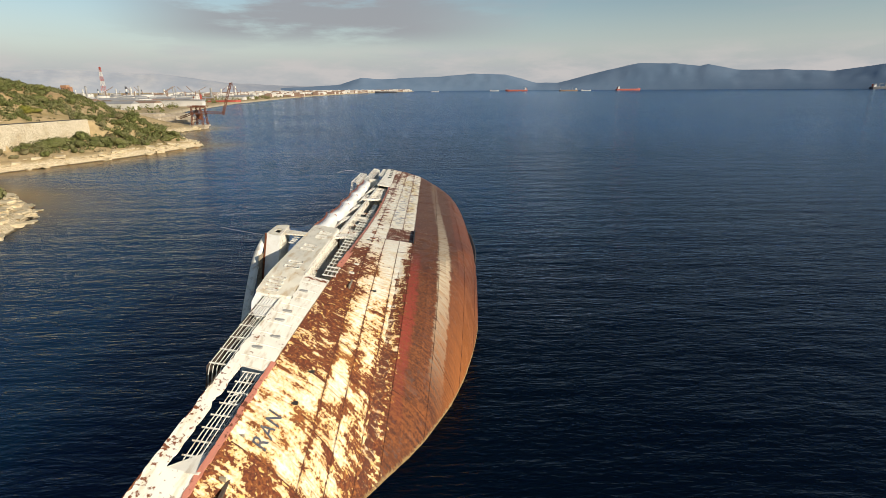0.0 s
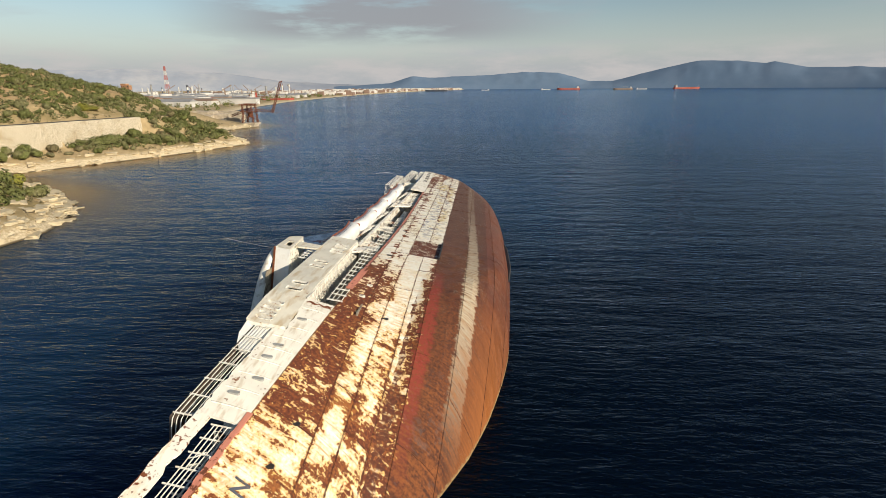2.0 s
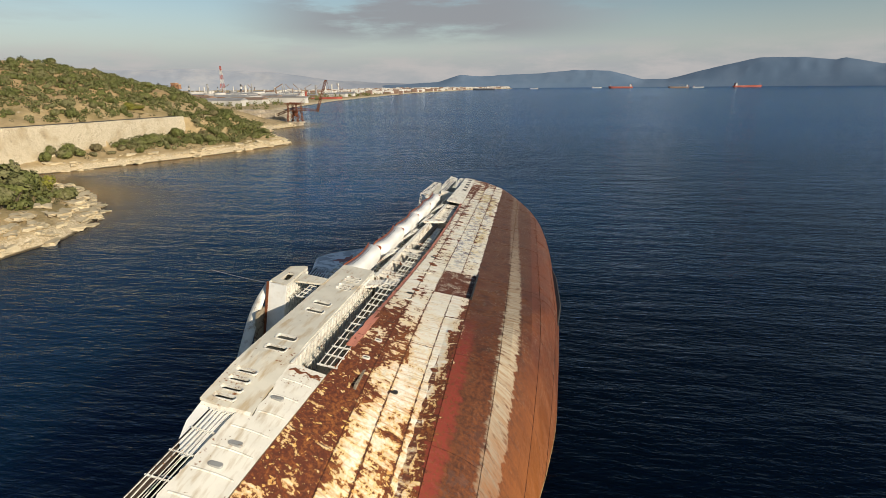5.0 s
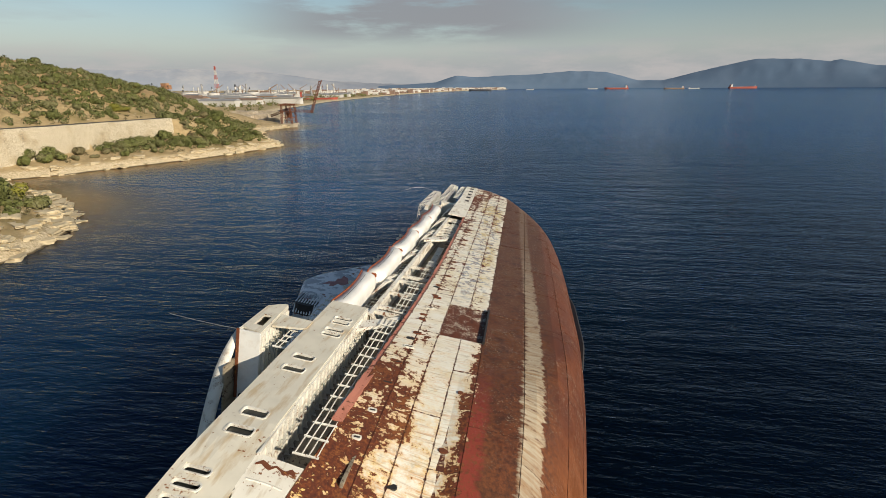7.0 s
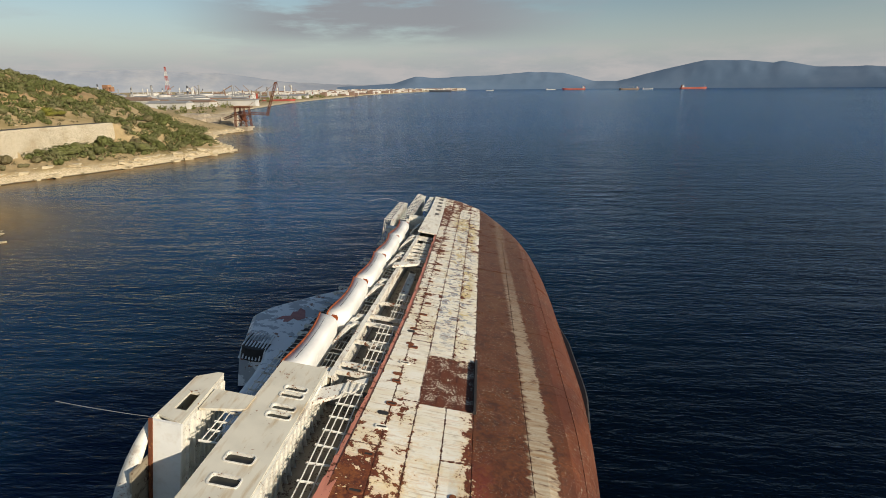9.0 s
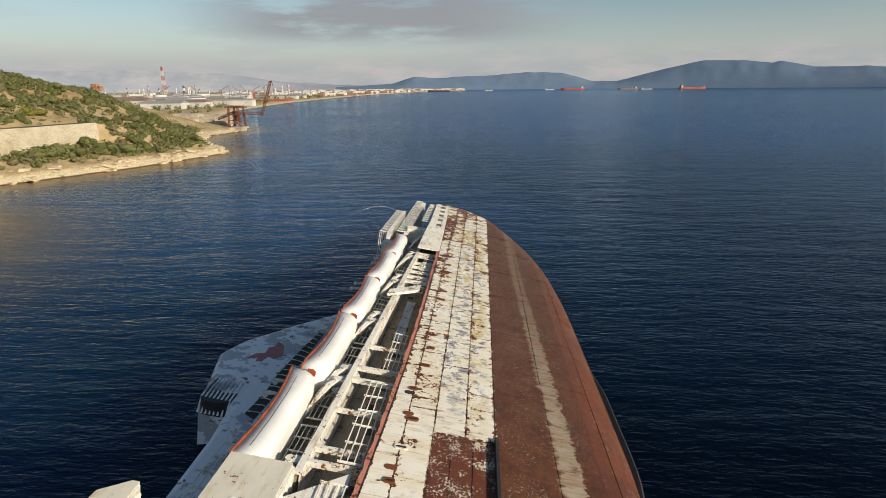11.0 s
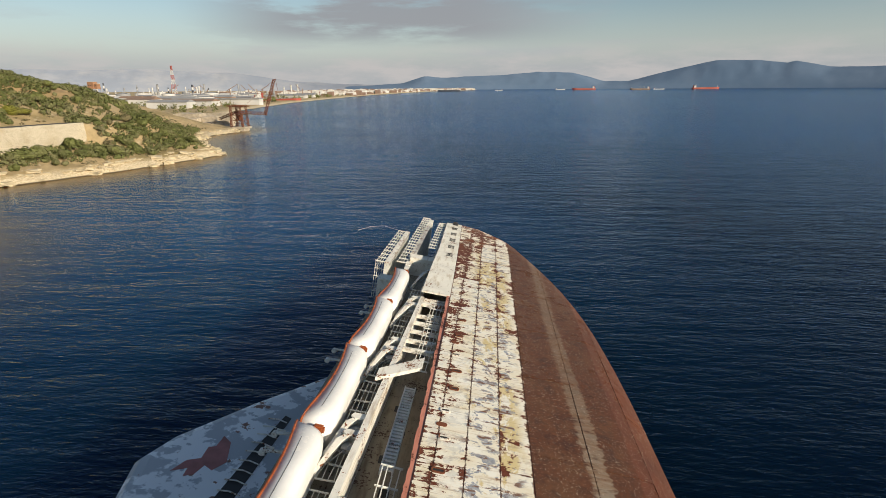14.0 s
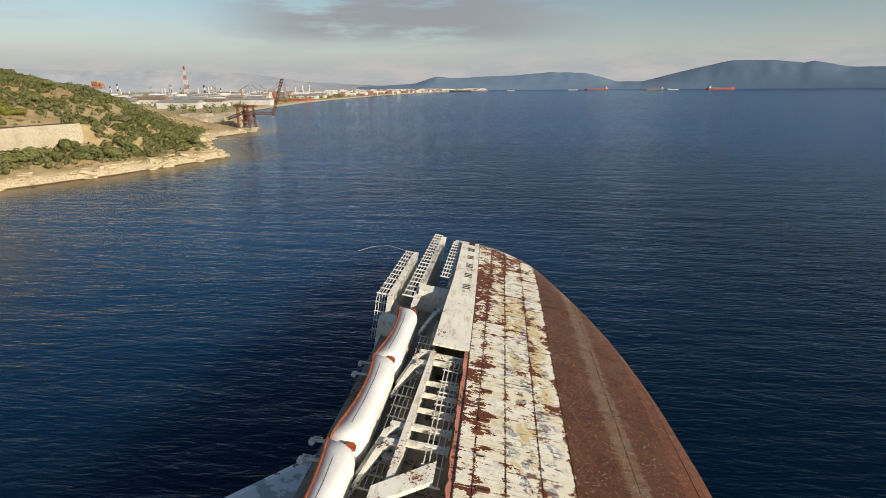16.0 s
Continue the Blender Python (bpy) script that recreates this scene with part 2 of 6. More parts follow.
    # bottom: brown antifouling with specks, a pale scoured strip, bare orange towards the keel
    spots = k.math("MAXIMUM", k.ramp(k.noise(p, 10.0, 3, 0.6), 0.62, 0.65), k.ramp(k.noise(p, 3.4, 6, 0.75), 0.645, 0.665))
    speck = mul(spots, k.ramp(add(k.noise(p, 0.45, 3), mul(k.ramp(y, 50, 95), 0.16)), 0.44, 0.60))
    low = k.mix(k.ramp(fine, 0.3, 0.7), (0.060, 0.021, 0.008), (0.150, 0.050, 0.015))
    low = k.mix(mul(k.ramp(k.noise(p, 0.5, 4), 0.45, 0.7), 0.5), low, (0.165, 0.080, 0.034))
    low = k.mix(k.ramp(y, 74, 48, 0.0, 0.75), low, k.mix(k.ramp(fine, 0.35, 0.65), (0.07, 0.022, 0.011), (0.19, 0.055, 0.018)))
    low = k.mix(k.ramp(k.noise(p, 1.1, 6, 0.7), 0.50, 0.66, 0.0, 0.65), low, (0.036, 0.014, 0.008))
    edge = add(u, mul(sub(run, 0.5), 1.4))
    drift = k.ramp(y, 62, 98, 0.0, 1.0)
    strip = mul(mul(k.ramp(sub(edge, drift), 4.75, 4.85), k.ramp(sub(edge, add(drift, k.ramp(y, 52, 66, 0.35, 0.0))), 6.0, 5.75)), mul(k.ramp(y, 36, 39), k.ramp(y, 88, 56, 0.22, 1.0)))
    low = k.mix(mul(strip, k.ramp(run, 0.68, 0.55)), low, k.mix(k.ramp(runs2, 0.4, 0.7), (0.48, 0.41, 0.30), (0.32, 0.20, 0.10)))
    keel = mul(k.ramp(edge, 4.4, 3.6), k.ramp(y, 112, 70, 0.3, 1.0))
    low = k.mix(keel, low, k.mix(k.ramp(patch, 0.3, 0.7), (0.085, 0.023, 0.009), (0.150, 0.040, 0.012)))
    low = k.mix(mul(speck, k.ramp(y, 42, 60, 0.1, 1.0)), low, (0.42, 0.35, 0.26))
    bowed = k.ramp(add(y, mul(u, 1.2)), 57, 44, 0.0, 0.85)
    low = k.mix(bowed, low, k.mix(k.ramp(add(mul(runs2, 0.6), mul(fine, 0.5)), 0.45, 0.68), (0.052, 0.016, 0.007), (0.185, 0.056, 0.014)))
    low = k.mix(mul(bowed, k.ramp(add(edge, mul(sub(fine, 0.5), 3.0)), 5.6, 2.4)), low, (0.32, 0.105, 0.019))
    bowrust = add(mul(patch, 0.5), add(mul(runs2, 0.3), mul(fine, 0.45)))
    low = k.mix(mul(k.ramp(add(y, mul(u, 1.5)), 58, 46), k.ramp(bowrust, 0.60, 0.80, 0.0, 0.5)), low, (0.30, 0.095, 0.020))
    red = mul(mul(k.ramp(edge, 8.0, 8.4), mul(k.ramp(y, 56, 50), k.ramp(y, 32, 40))), k.ramp(fine, 0.64, 0.5))
    low = k.mix(mul(red, 0.7), low, (0.30, 0.040, 0.026))
    # ragged paint line
    line = k.ramp(add(u, mul(sub(run, 0.5), k.ramp(y, 72, 40, 0.8, 3.0))), 9.2, 9.28)
    c = k.mix(line, low, side)
    c = k.mix(mul(lip, 0.6), c, RUST_D)
    # growth where it dips into the water
    sp = k.node("ShaderNodeSeparateXYZ"); k.t.links.new(p, sp.inputs[0])
    c = k.mix(k.ramp(sub(sp.outputs[2], mul(fine, 1.1)), -0.3, -0.5), c, (0.26, 0.18, 0.08))
    h = add(mul(gone, -0.5), add(fine, mul(grit, 0.4)))
    k.bump(h, 0.5, 0.03)
    return k.done(c, k.ramp(gone, 0, 1, 0.55, 0.9))


def plain(name, color, rough=0.5, metal=0.0, var=0.2, scale=3.0, bump=0.1):
    k = Mat(name, rough, metal)
    p = k.pos()
    f = k.noise(p, scale, 5)
    k.bump(k.noise(p, scale * 6, 3), bump, 0.02)
    return k.done(k.mix(k.ramp(f, 0.3, 0.7), color, tuple(v * (1 - 2 * var) for v in color)))


HULL = hull_paint()
RUSTY = paint("rusted_steel", RUST_M, RUST_O, 0.85, 0.8, 0.4, RUST_D)
WHITE = paint("old_white_paint", (0.86, 0.82, 0.71), (0.22, 0.09, 0.035), 0.6, 0.5, 0.75, (0.50, 0.40, 0.26), chips=0.60)
BEIGE = paint("beige_weathered_paint", (0.70, 0.66, 0.55), (0.22, 0.09, 0.035), 0.6, 0.5, 0.7, (0.46, 0.33, 0.17), chips=0.61)
WHITE2 = paint("weathered_white_paint", (0.78, 0.76, 0.68), (0.20, 0.08, 0.035), 0.55, 1.3, 0.6, (0.35, 0.26, 0.17))
# grime, plus the shade of the recesses in a darker base colour
DECK = paint("grimy_shaded_inner_paint", (0.34, 0.29, 0.21), (0.09, 0.045, 0.025), 0.7, 0.8, 0.8, (0.16, 0.12, 0.08), chips=0.56)
GIRD = paint("chipped_girder_paint", (0.82, 0.79, 0.70), (0.20, 0.07, 0.025), 0.6, 0.7, 0.6, (0.36, 0.25, 0.14), chips=0.56)
RIMW = paint("peeling_bulwark_paint", (0.88, 0.84, 0.72), (0.19, 0.06, 0.02), 0.6, 0.45, 0.5, (0.60, 0.44, 0.20), chips=0.535)
PINK = paint("faded_red_strake_paint", (0.56, 0.22, 0.15), (0.13, 0.04, 0.018), 0.65, 0.5, 0.4, (0.24, 0.07, 0.04), chips=0.55)
CLEAN = paint("clean_white_paint", (0.86, 0.85, 0.80), (0.3, 0.16, 0.08), 0.5, 0.4, 0.25, (0.6, 0.52, 0.4), chips=0.66)
# the foredeck's shade is put into this dark base colour
HOLD = paint("dark_shaded_deck_paint", (0.09, 0.065, 0.05), (0.14, 0.05, 0.02), 0.85, 0.7, 0.5, (0.04, 0.03, 0.025))
BOATW = paint("lifeboat_white_paint", (0.88, 0.87, 0.83), (0.84, 0.82, 0.77), 0.4, 0.35, 0.12, (0.5, 0.48, 0.45), 0.04)
ORANGE = plain("orange_paint", (0.42, 0.10, 0.025), 0.55, 0, 0.28, 2.5)
DARK = plain("dark_steel", (0.035, 0.032, 0.03), 0.6, 0.0, 0.2, 2)


def funnel_paint():
    k = Mat("funnel_paint", 0.55)
    p = k.pos()
    big, fine = k.noise(p, 0.35, 5, 0.6), k.noise(p, 2.5, 5, 0.6)
    c = k.mix(k.ramp(k.math("ADD", big, k.math("MULTIPLY", fine, 0.25)), 0.64, 0.67), (0.84, 0.86, 0.87), (0.44, 0.47, 0.50))
    c = k.mix(k.ramp(k.math("ADD", k.noise(p, 0.8, 5), k.math("MULTIPLY", fine, 0.2)), 0.72, 0.74), c, (0.25, 0.13, 0.09))
    k.bump(fine, 0.15, 0.02)
    return k.done(c)


FUNNEL = funnel_paint()
FRED = plain("faded_red_paint", (0.46, 0.17, 0.15), 0.55, 0, 0.2, 1.0)
WIRE = plain("wire", (0.5, 0.5, 0.5), 0.4, 0.6, 0.1)
LETTER = paint("blue_letter_paint", (0.07, 0.08, 0.11), (0.3, 0.16, 0.07), 0.6, 1.5, 0.4)
SKYG = plain("unlit_window_fill", (0.02, 0.022, 0.02), 0.35)
GREYP = paint("grey_fitting_paint", (0.36, 0.36, 0.34), (0.18, 0.1, 0.05), 0.6, 1.5, 0.4)

# ---- building helpers ----
def part(name, bm, material, parent=None, label="", smooth=False):
    me = bpy.data.meshes.new(name)
    bm.to_mesh(me)
    bm.free()
    me.materials.append(material)
    if smooth:
        me.polygons.foreach_set("use_smooth", [True] * len(me.polygons))
    ob = new(name, me)
    if parent is not None:
        ob.parent = parent
    return tagged(ob, label)


def holder(name, label, category, at=(0, 0, 0), group="", kind=""):
    e = new(name)
    e.location = at
    return tagged(e, label, category, group, kind)


HEEL_S, HEEL_C = math.sin(radians(10)), math.cos(radians(10))
TRIM = 0.035


def W(y, u, b):
    """From the wreck's own frame to the world: y along the ship, u up from the keel, b out from its middle plane to the upturned side."""
    return Vector((10.71 - HEEL_C * u + HEEL_S * b, y, -3.67 + HEEL_S * u + HEEL_C * b - TRIM * (y - 60)))


def sheer(y):
    return 14.8 + (0.0011 if y < 80 else 0.0003) * (80 - y) ** 2


def lerp_table(tab, x):
    return float(np.interp(x, [a for a, _ in tab], [b for _, b in tab]))


STEM = ((0, 49), (1.2, 44), (2.3, 40), (3.8, 36), (6.5, 31), (10.4, 26), (12.5, 20), (15, 12), (18, 5), (22, -2))
STERN = ((0, 112), (2, 121), (4, 127.5), (6, 132.5), (8, 136), (10, 138.5), (13, 140.2), (16, 141), (22, 141))
ENTRY = ((0, 24), (6, 22), (9, 26), (12, 36), (15, 44), (20, 47))
RUN = ((0, 36), (3, 32), (6, 27), (9, 21), (13, 18), (18, 17))


def breadth(y, u):
    """Half breadth of the hull."""
    ys, ye = lerp_table(STEM, u), lerp_table(STERN, u)
    if y <= ys or y >= ye:
        return 0.0
    t = min(1, (y - ys) / lerp_table(ENTRY, u))
    b = 11.15 * (1 - (1 - t) ** 2)
    t = min(1, (ye - y) / lerp_table(RUN, u))
    b *= 1 - (1 - t) ** 3
    if u < 4.0:
        b *= 0.56 + 0.44 * math.sqrt(max(0, 1 - ((4.0 - u) / 4.0) ** 2))
    return b


def flank(y, u):
    """Outer side above the sheer line."""
    return min(11.05, breadth(y, sheer(y)) + 0.12 * (u - sheer(y)) + 0.02)


def grid_faces(bm, rows):
    for r0, r1 in zip(rows, rows[1:]):
        for a, b, c, d in zip(r0, r0[1:], r1[1:], r1):
            if len({a, b, c, d}) == 4:
                bm.faces.new((a, b, c, d))


def ship_tag(me, tags):
    at = me.attributes.new("ship", "FLOAT_VECTOR", "POINT")
    at.data.foreach_set("vector", np.array(tags, dtype=np.float32).ravel())


def sbox(bm, y0, y1, u0, u1, b0, b1):
    """A box in the wreck's frame."""
    v = [bm.verts.new(W(y, u, b)) for y in (y0, y1) for u in (u0, u1) for b in (b0, b1)]
    for f in ((0, 1, 3, 2), (4, 6, 7, 5), (0, 4, 5, 1), (2, 3, 7, 6), (0, 2, 6, 4), (1, 5, 7, 3)):
        bm.faces.new([v[i] for i in f])


def spoly(bm, pts, b0, b1):
    """A plate with the outline pts (y, u), from b0 to b1."""
    lo = [bm.verts.new(W(y, u, b0)) for y, u in pts]
    hi = [bm.verts.new(W(y, u, b1)) for y, u in pts]
    n = len(pts)
    bm.faces.new(hi)
    bm.faces.new(lo[::-1])
    for i in range(n):
        bm.faces.new((lo[i], lo[(i + 1) % n], hi[(i + 1) % n], hi[i]))


def tube(bm, pts, r, n=6):
    """A round bar through world points."""
    rings = []
    pts = [Vector(p) for p in pts]
    for i, p in enumerate(pts):
        d = (pts[min(i + 1, len(pts) - 1)] - pts[max(i - 1, 0)]).normalized()
        a = d.orthogonal().normalized()
        c = d.cross(a)
        rings.append([bm.verts.new(p + r * (math.cos(2 * math.pi * j / n) * a + math.sin(2 * math.pi * j / n) * c)) for j in range(n)])
    for r0, r1 in zip(rings, rings[1:]):
        for j in range(n):
            bm.faces.new((r0[j], r0[(j + 1) % n], r1[(j + 1) % n], r1[j]))
    bm.faces.new(rings[0][::-1]); bm.faces.new(rings[-1])


def stube(bm, pts, r, n=6):
    tube(bm, [W(*p) for p in pts], r, n)


def swall(bm, y0, y1, u0, u1, b0, b1, holes=()):
    """A plate in the wreck's frame with rectangular holes (y0, y1, u0, u1)."""
    ys = sorted({y0, y1, *(h[0] for h in holes), *(h[1] for h in holes)})
    us = sorted({u0, u1, *(h[2] for h in holes), *(h[3] for h in holes)})
    for ya, yb in zip(ys, ys[1:]):
        for ua, ub in zip(us, us[1:]):
            if not any(h[0] <= (ya + yb) / 2 <= h[1] and h[2] <= (ua + ub) / 2 <= h[3] for h in holes):
                sbox(bm, ya, yb, ua, ub, b0, b1)


def fwall(bm, y0, y1, u0, u1, d0, d1, holes=()):
    """A plate that follows the ship's side, d0 to d1 out from it, with rectangular holes (y0, y1, u0, u1)."""
    ys = sorted({y0, y1, *(h[0] for h in holes), *(h[1] for h in holes), *[y for y in np.arange(30, 62, 1.7) if y0 < y < y1]})
    us = sorted({u0, u1, *(h[2] for h in holes), *(h[3] for h in holes)})
    for ya, yb in zip(ys, ys[1:]):
        for ua, ub in zip(us, us[1:]):
            if any(h[0] <= (ya + yb) / 2 <= h[1] and h[2] <= (ua + ub) / 2 <= h[3] for h in holes):
                continue
            v = [bm.verts.new(W(y, u, flank(y, u) + d)) for y in (ya, yb) for u in (ua, ub) for d in (d0, d1)]
            for f in ((0, 1, 3, 2), (4, 6, 7, 5), (0, 4, 5, 1), (2, 3, 7, 6), (0, 2, 6, 4), (1, 5, 7, 3)):
                bm.faces.new([v[i] for i in f])
    bmesh.ops.remove_doubles(bm, verts=bm.verts, dist=0.001)


def B():
    return bmesh.new()


wreck = holder("capsized_ship", "capsized rusty white passenger ship lying on its side in the sea", "ship")


# ---- hull ----
def build_hull():
    bm, tags, rows = B(), [], []
    us = [0, 0.4, 0.9, 1.6, 2.4, 3.2, 4.2, 5.2, 6.1, 7.2, 8.2, 9.2, 10.8, 12.5, 14.0, None]
    ys = [6 + 1.6 * i for i in range(86)]
    for u in us:
        row = []
        for y in ys:
            uu = sheer(y) if u is None else min(u, sheer(y))
            yy = min(max(y, lerp_table(STEM, uu)), lerp_table(STERN, uu))
            row.append(bm.verts.new(W(yy, uu, max(0, breadth(yy, uu) - 0.07))))
            tags.append((yy, uu, sheer(yy) - uu))
        rows.append(row)
    low = []                                    # flat bottom to the middle plane and beyond
    for y in ys:
        yy = min(max(y, 49), 108)
        low.append(bm.verts.new(W(yy, 0, -3))); tags.append((yy, 0, 15))
    grid_faces(bm, [low, *rows])
    ob = part("hull_frame", bm, HULL, wreck, "rusty inner shell of the hull", True)
    ship_tag(ob.data, tags)


STRAKES = (0.0, 1.2, 3.0, 6.1, 9.2, 10.8, 12.5, 14.0, None)


def build_plates():
    rnd = random.Random(4)
    for si, (ua, ub) in enumerate(zip(STRAKES, STRAKES[1:])):
        cuts = [6.0 + 2.1 * (si % 3)]
        while cuts[-1] < 141:
            cuts.append(cuts[-1] + 7.6 + rnd.uniform(-0.8, 0.8))
        if ua in (9.2, 10.8):
            cuts = sorted([c for c in cuts if not 56 < c < 68] + [59.1, 65.3])
        for ya, yb in zip(cuts, cuts[1:]):
            if ua in (9.2, 10.8) and abs(ya - 59.1) < 0.01:
                continue
            proud = rnd.uniform(0.0, 0.035)
            bm, tags, rows = B(), [], []
            n, m, gap = 8, 3 if ua > 3 else 4, 0.016
            ok = False
            for i in range(m + 1):
                row = []
                for j in range(n + 1):
                    y = ya + gap + (yb - ya - 2 * gap) * j / n
                    top = sheer(y) if ub is None else ub
                    u = ua + gap + (top - ua - 2 * gap) * i / m
                    yy = min(max(y, lerp_table(STEM, u) + 0.02), lerp_table(STERN, u) - 0.02)
                    ok = ok or abs(yy - y) < 1e-6
                    row.append((yy, u))
                rows.append(row)
            if not ok:
                bm.free()
                continue
            grid = []
            for row in rows:
                g = []
                for yy, u in row:
                    g.append(bm.verts.new(W(yy, u, breadth(yy, u) + proud)))
                    tags.append((yy, u, sheer(yy) - u))
                grid.append(g)
            grid_faces(bm, grid)
            edge = [(0, j) for j in range(n + 1)] + [(i, n) for i in range(1, m + 1)] + [(m, j) for j in range(n - 1, -1, -1)] + [(i, 0) for i in range(m - 1, 0, -1)]
            low = []
            for i, j in edge:
                yy, u = rows[i][j]
                low.append(bm.verts.new(W(yy, u, breadth(yy, u) - 0.08)))
                tags.append((yy, u, sheer(yy) - u))
            for q in range(len(edge)):
                (i0, j0), (i1, j1) = edge[q], edge[(q + 1) % len(edge)]
                bm.faces.new((grid[i1][j1], grid[i0][j0], low[q], low[(q + 1) % len(edge)]))
            ob = part("hull_plate", bm, HULL, wreck)
            ship_tag(ob.data, tags)
            tops = [sheer(y) if ub is None else ub for y, _, _ in tags]
            seam = [(y - (ya + yb) / 2, u - (ua + t) / 2, (yb - ya) / 2) for (y, u, _), t in zip(tags, tops)]
            at = ob.data.attributes.new("seam", "FLOAT_VECTOR", "POINT")
            at.data.foreach_set("vector", np.array(seam, dtype=np.float32).ravel())
            at = ob.data.attributes.new("half", "FLOAT", "POINT")
            at.data.foreach_set("value", np.array([(t - ua) / 2 for t in tops], dtype=np.float32))


build_hull()


DOORP = paint("rusted_door_paint", (0.125, 0.034, 0.013), (0.62, 0.55, 0.44), 0.75, 1.1, 0.8, (0.06, 0.018, 0.010), chips=0.545)


def build_shell_door():
    bm = B()
    sbox(bm, 59.15, 65.25, 9.25, 12.45, 10.9, 11.105)
    ob = part("shell_door", bm, DOORP, wreck, "rusty sunken shell door in the side")
    bm = B()
    for k in range(5):
        sbox(bm, 59.3 + 1.45 * k, 59.36 + 1.45 * k, 9.3, 12.4, 11.1, 11.13)
    for q in (10.3, 11.4):
        sbox(bm, 59.2, 65.2, q, q + 0.05, 11.1, 11.135)
    part("stiffeners", bm, DOORP, ob)
    bm = B()
    sbox(bm, 59.0, 65.4, 9.08, 9.24, 10.9, 11.42)
    part("door_ledge", bm, DARK, ob, "dark projecting lip")


build_shell_door()


# ---- superstructure ----
WINDOWS = [(39.0, 41.4), (39.7, 41.4), (40.5, 41.4), (41.3, 41.4), (44.0, 0), (45.5, 0), (50.2, 0), (51.7, 0), (55.4, 0), (56.15, 0), (57.4, 0), (58.1, 0)]


def rounded(y, u, hy, hu, r=0.16, k=4):
    pts = []
    for cy, cu, a0 in ((hy - r, hu - r, 0), (-hy + r, hu - r, 90), (-hy + r, -hu + r, 180), (hy - r, -hu + r, 270)):
        for i in range(k + 1):
            a = radians(a0 + 90 * i / k)
            pts.append((y + cy + r * math.cos(a), u + cu + r * math.sin(a)))
    return pts


def window_rim(y, u, hy, hu, b, parent, mat=WHITE2):
    bm = B()
    outer, inner = rounded(y, u, hy + 0.05, hu + 0.05, 0.2), rounded(y, u, hy - 0.02, hu - 0.02)
    loops = [[bm.verts.new(W(p[0], p[1], bb)) for p in q] for q, bb in ((outer, b - 0.02), (outer, b + 0.04), (inner, b + 0.04), (inner, b - 0.14))]
    for l0, l1 in zip(loops, loops[1:]):
        for i in range(len(l0)):
            bm.faces.new((l0[i], l0[(i + 1) % len(l0)], l1[(i + 1) % len(l0)], l1[i]))
    bmesh.ops.recalc_face_normals(bm, faces=bm.faces)
    return part("window_rim", bm, mat, parent)


def front_y(b):
    """The rounded forward end of the bridge block."""
    return 38.65 - 3.2 * (1 - (b / 10.45) ** 2)


def build_block():
    wall = None
    bm = B()
    holes = []
    for i, (y, top) in enumerate(WINDOWS):
        u0, u1 = (19.75, 21.0) if top else ((19.3, 20.65) if i < 8 else (18.9, 20.2))
        w = 0.42 if top else (0.66 if i < 8 else 0.5)
        holes.append((y, y + w, u0, u1))
    fwall(bm, 38.6, 61.2, 18.55, 21.4, -0.15, 0.0, holes)
    # solid side forward and below
    wall = part("bridge_block_side", bm, BEIGE, wreck, "weathered white steel side wall with window openings")
    for y0, y1, u0, u1 in holes:
        rim = window_rim((y0 + y1) / 2, (u0 + u1) / 2, (y1 - y0) / 2, (u1 - u0) / 2, flank((y0 + y1) / 2, (u0 + u1) / 2), wall)
        # dark pane added for the unlit inside of each opening
        bm = B()
        bb = flank(y0, u0)
        sbox(bm, y0 - 0.02, y1 + 0.02, u0 - 0.02, u1 + 0.02, bb - 0.3, bb - 0.13)
        part("pane", bm, SKYG, wall, "dark pane standing in for the unlit window opening")
    # dark sheet added as the unlit interior behind the windows
    bm = B()
    sbox(bm, 39.5, 61.1, 18.6, 21.3, 8.6, 8.7)
    part("inner_bulkhead", bm, DARK, wall, "dark sheet standing in for the unlit interior")
    bm = B()
    sbox(bm, 39.5, 61.2, 21.3, 21.38, -4, 10.3)
    part("roof_deck", bm, WHITE2, wall)
    bm = B()
    rows = []
    for u in (18.56, 20.0, 21.4):
        rows.append([bm.verts.new(W(front_y(b), u - 0.25 * max(0, (b - 9.5) / 1.5) ** 3 * (u > 20), b)) for b in [-4 + 14.42 * i / 24 for i in range(25)]])
    grid_faces(bm, rows)
    ob = part("front_bulkhead", bm, WHITE, wall, "rounded white front of the bridge block", True)
    bm = B()
    pts = [(38.7, 18.56), (37.2, 18.9), (36.1, 19.5), (35.4, 20.3), (36.2, 20.95), (37.3, 21.3), (38.7, 21.4)]
    lo, hi = ([bm.verts.new(W(y, u, flank(y, u) - 0.32 - d)) for y, u in pts] for d in (0.12, 0.0))
    bm.faces.new(hi); bm.faces.new(lo[::-1])
    for i in range(len(pts)):
        bm.faces.new((lo[i], lo[(i + 1) % len(pts)], hi[(i + 1) % len(pts)], hi[i]))
    bmesh.ops.recalc_face_normals(bm, faces=bm.faces)
    part("rounded_corner_plate", bm, CLEAN, wall, "rounded white corner plate of the bridge front")
    bm = B()
    sbox(bm, 61.0, 61.2, 18.5, 21.35, -3, 10.9)
    part("aft_bulkhead", bm, WHITE2, wall)


build_block()


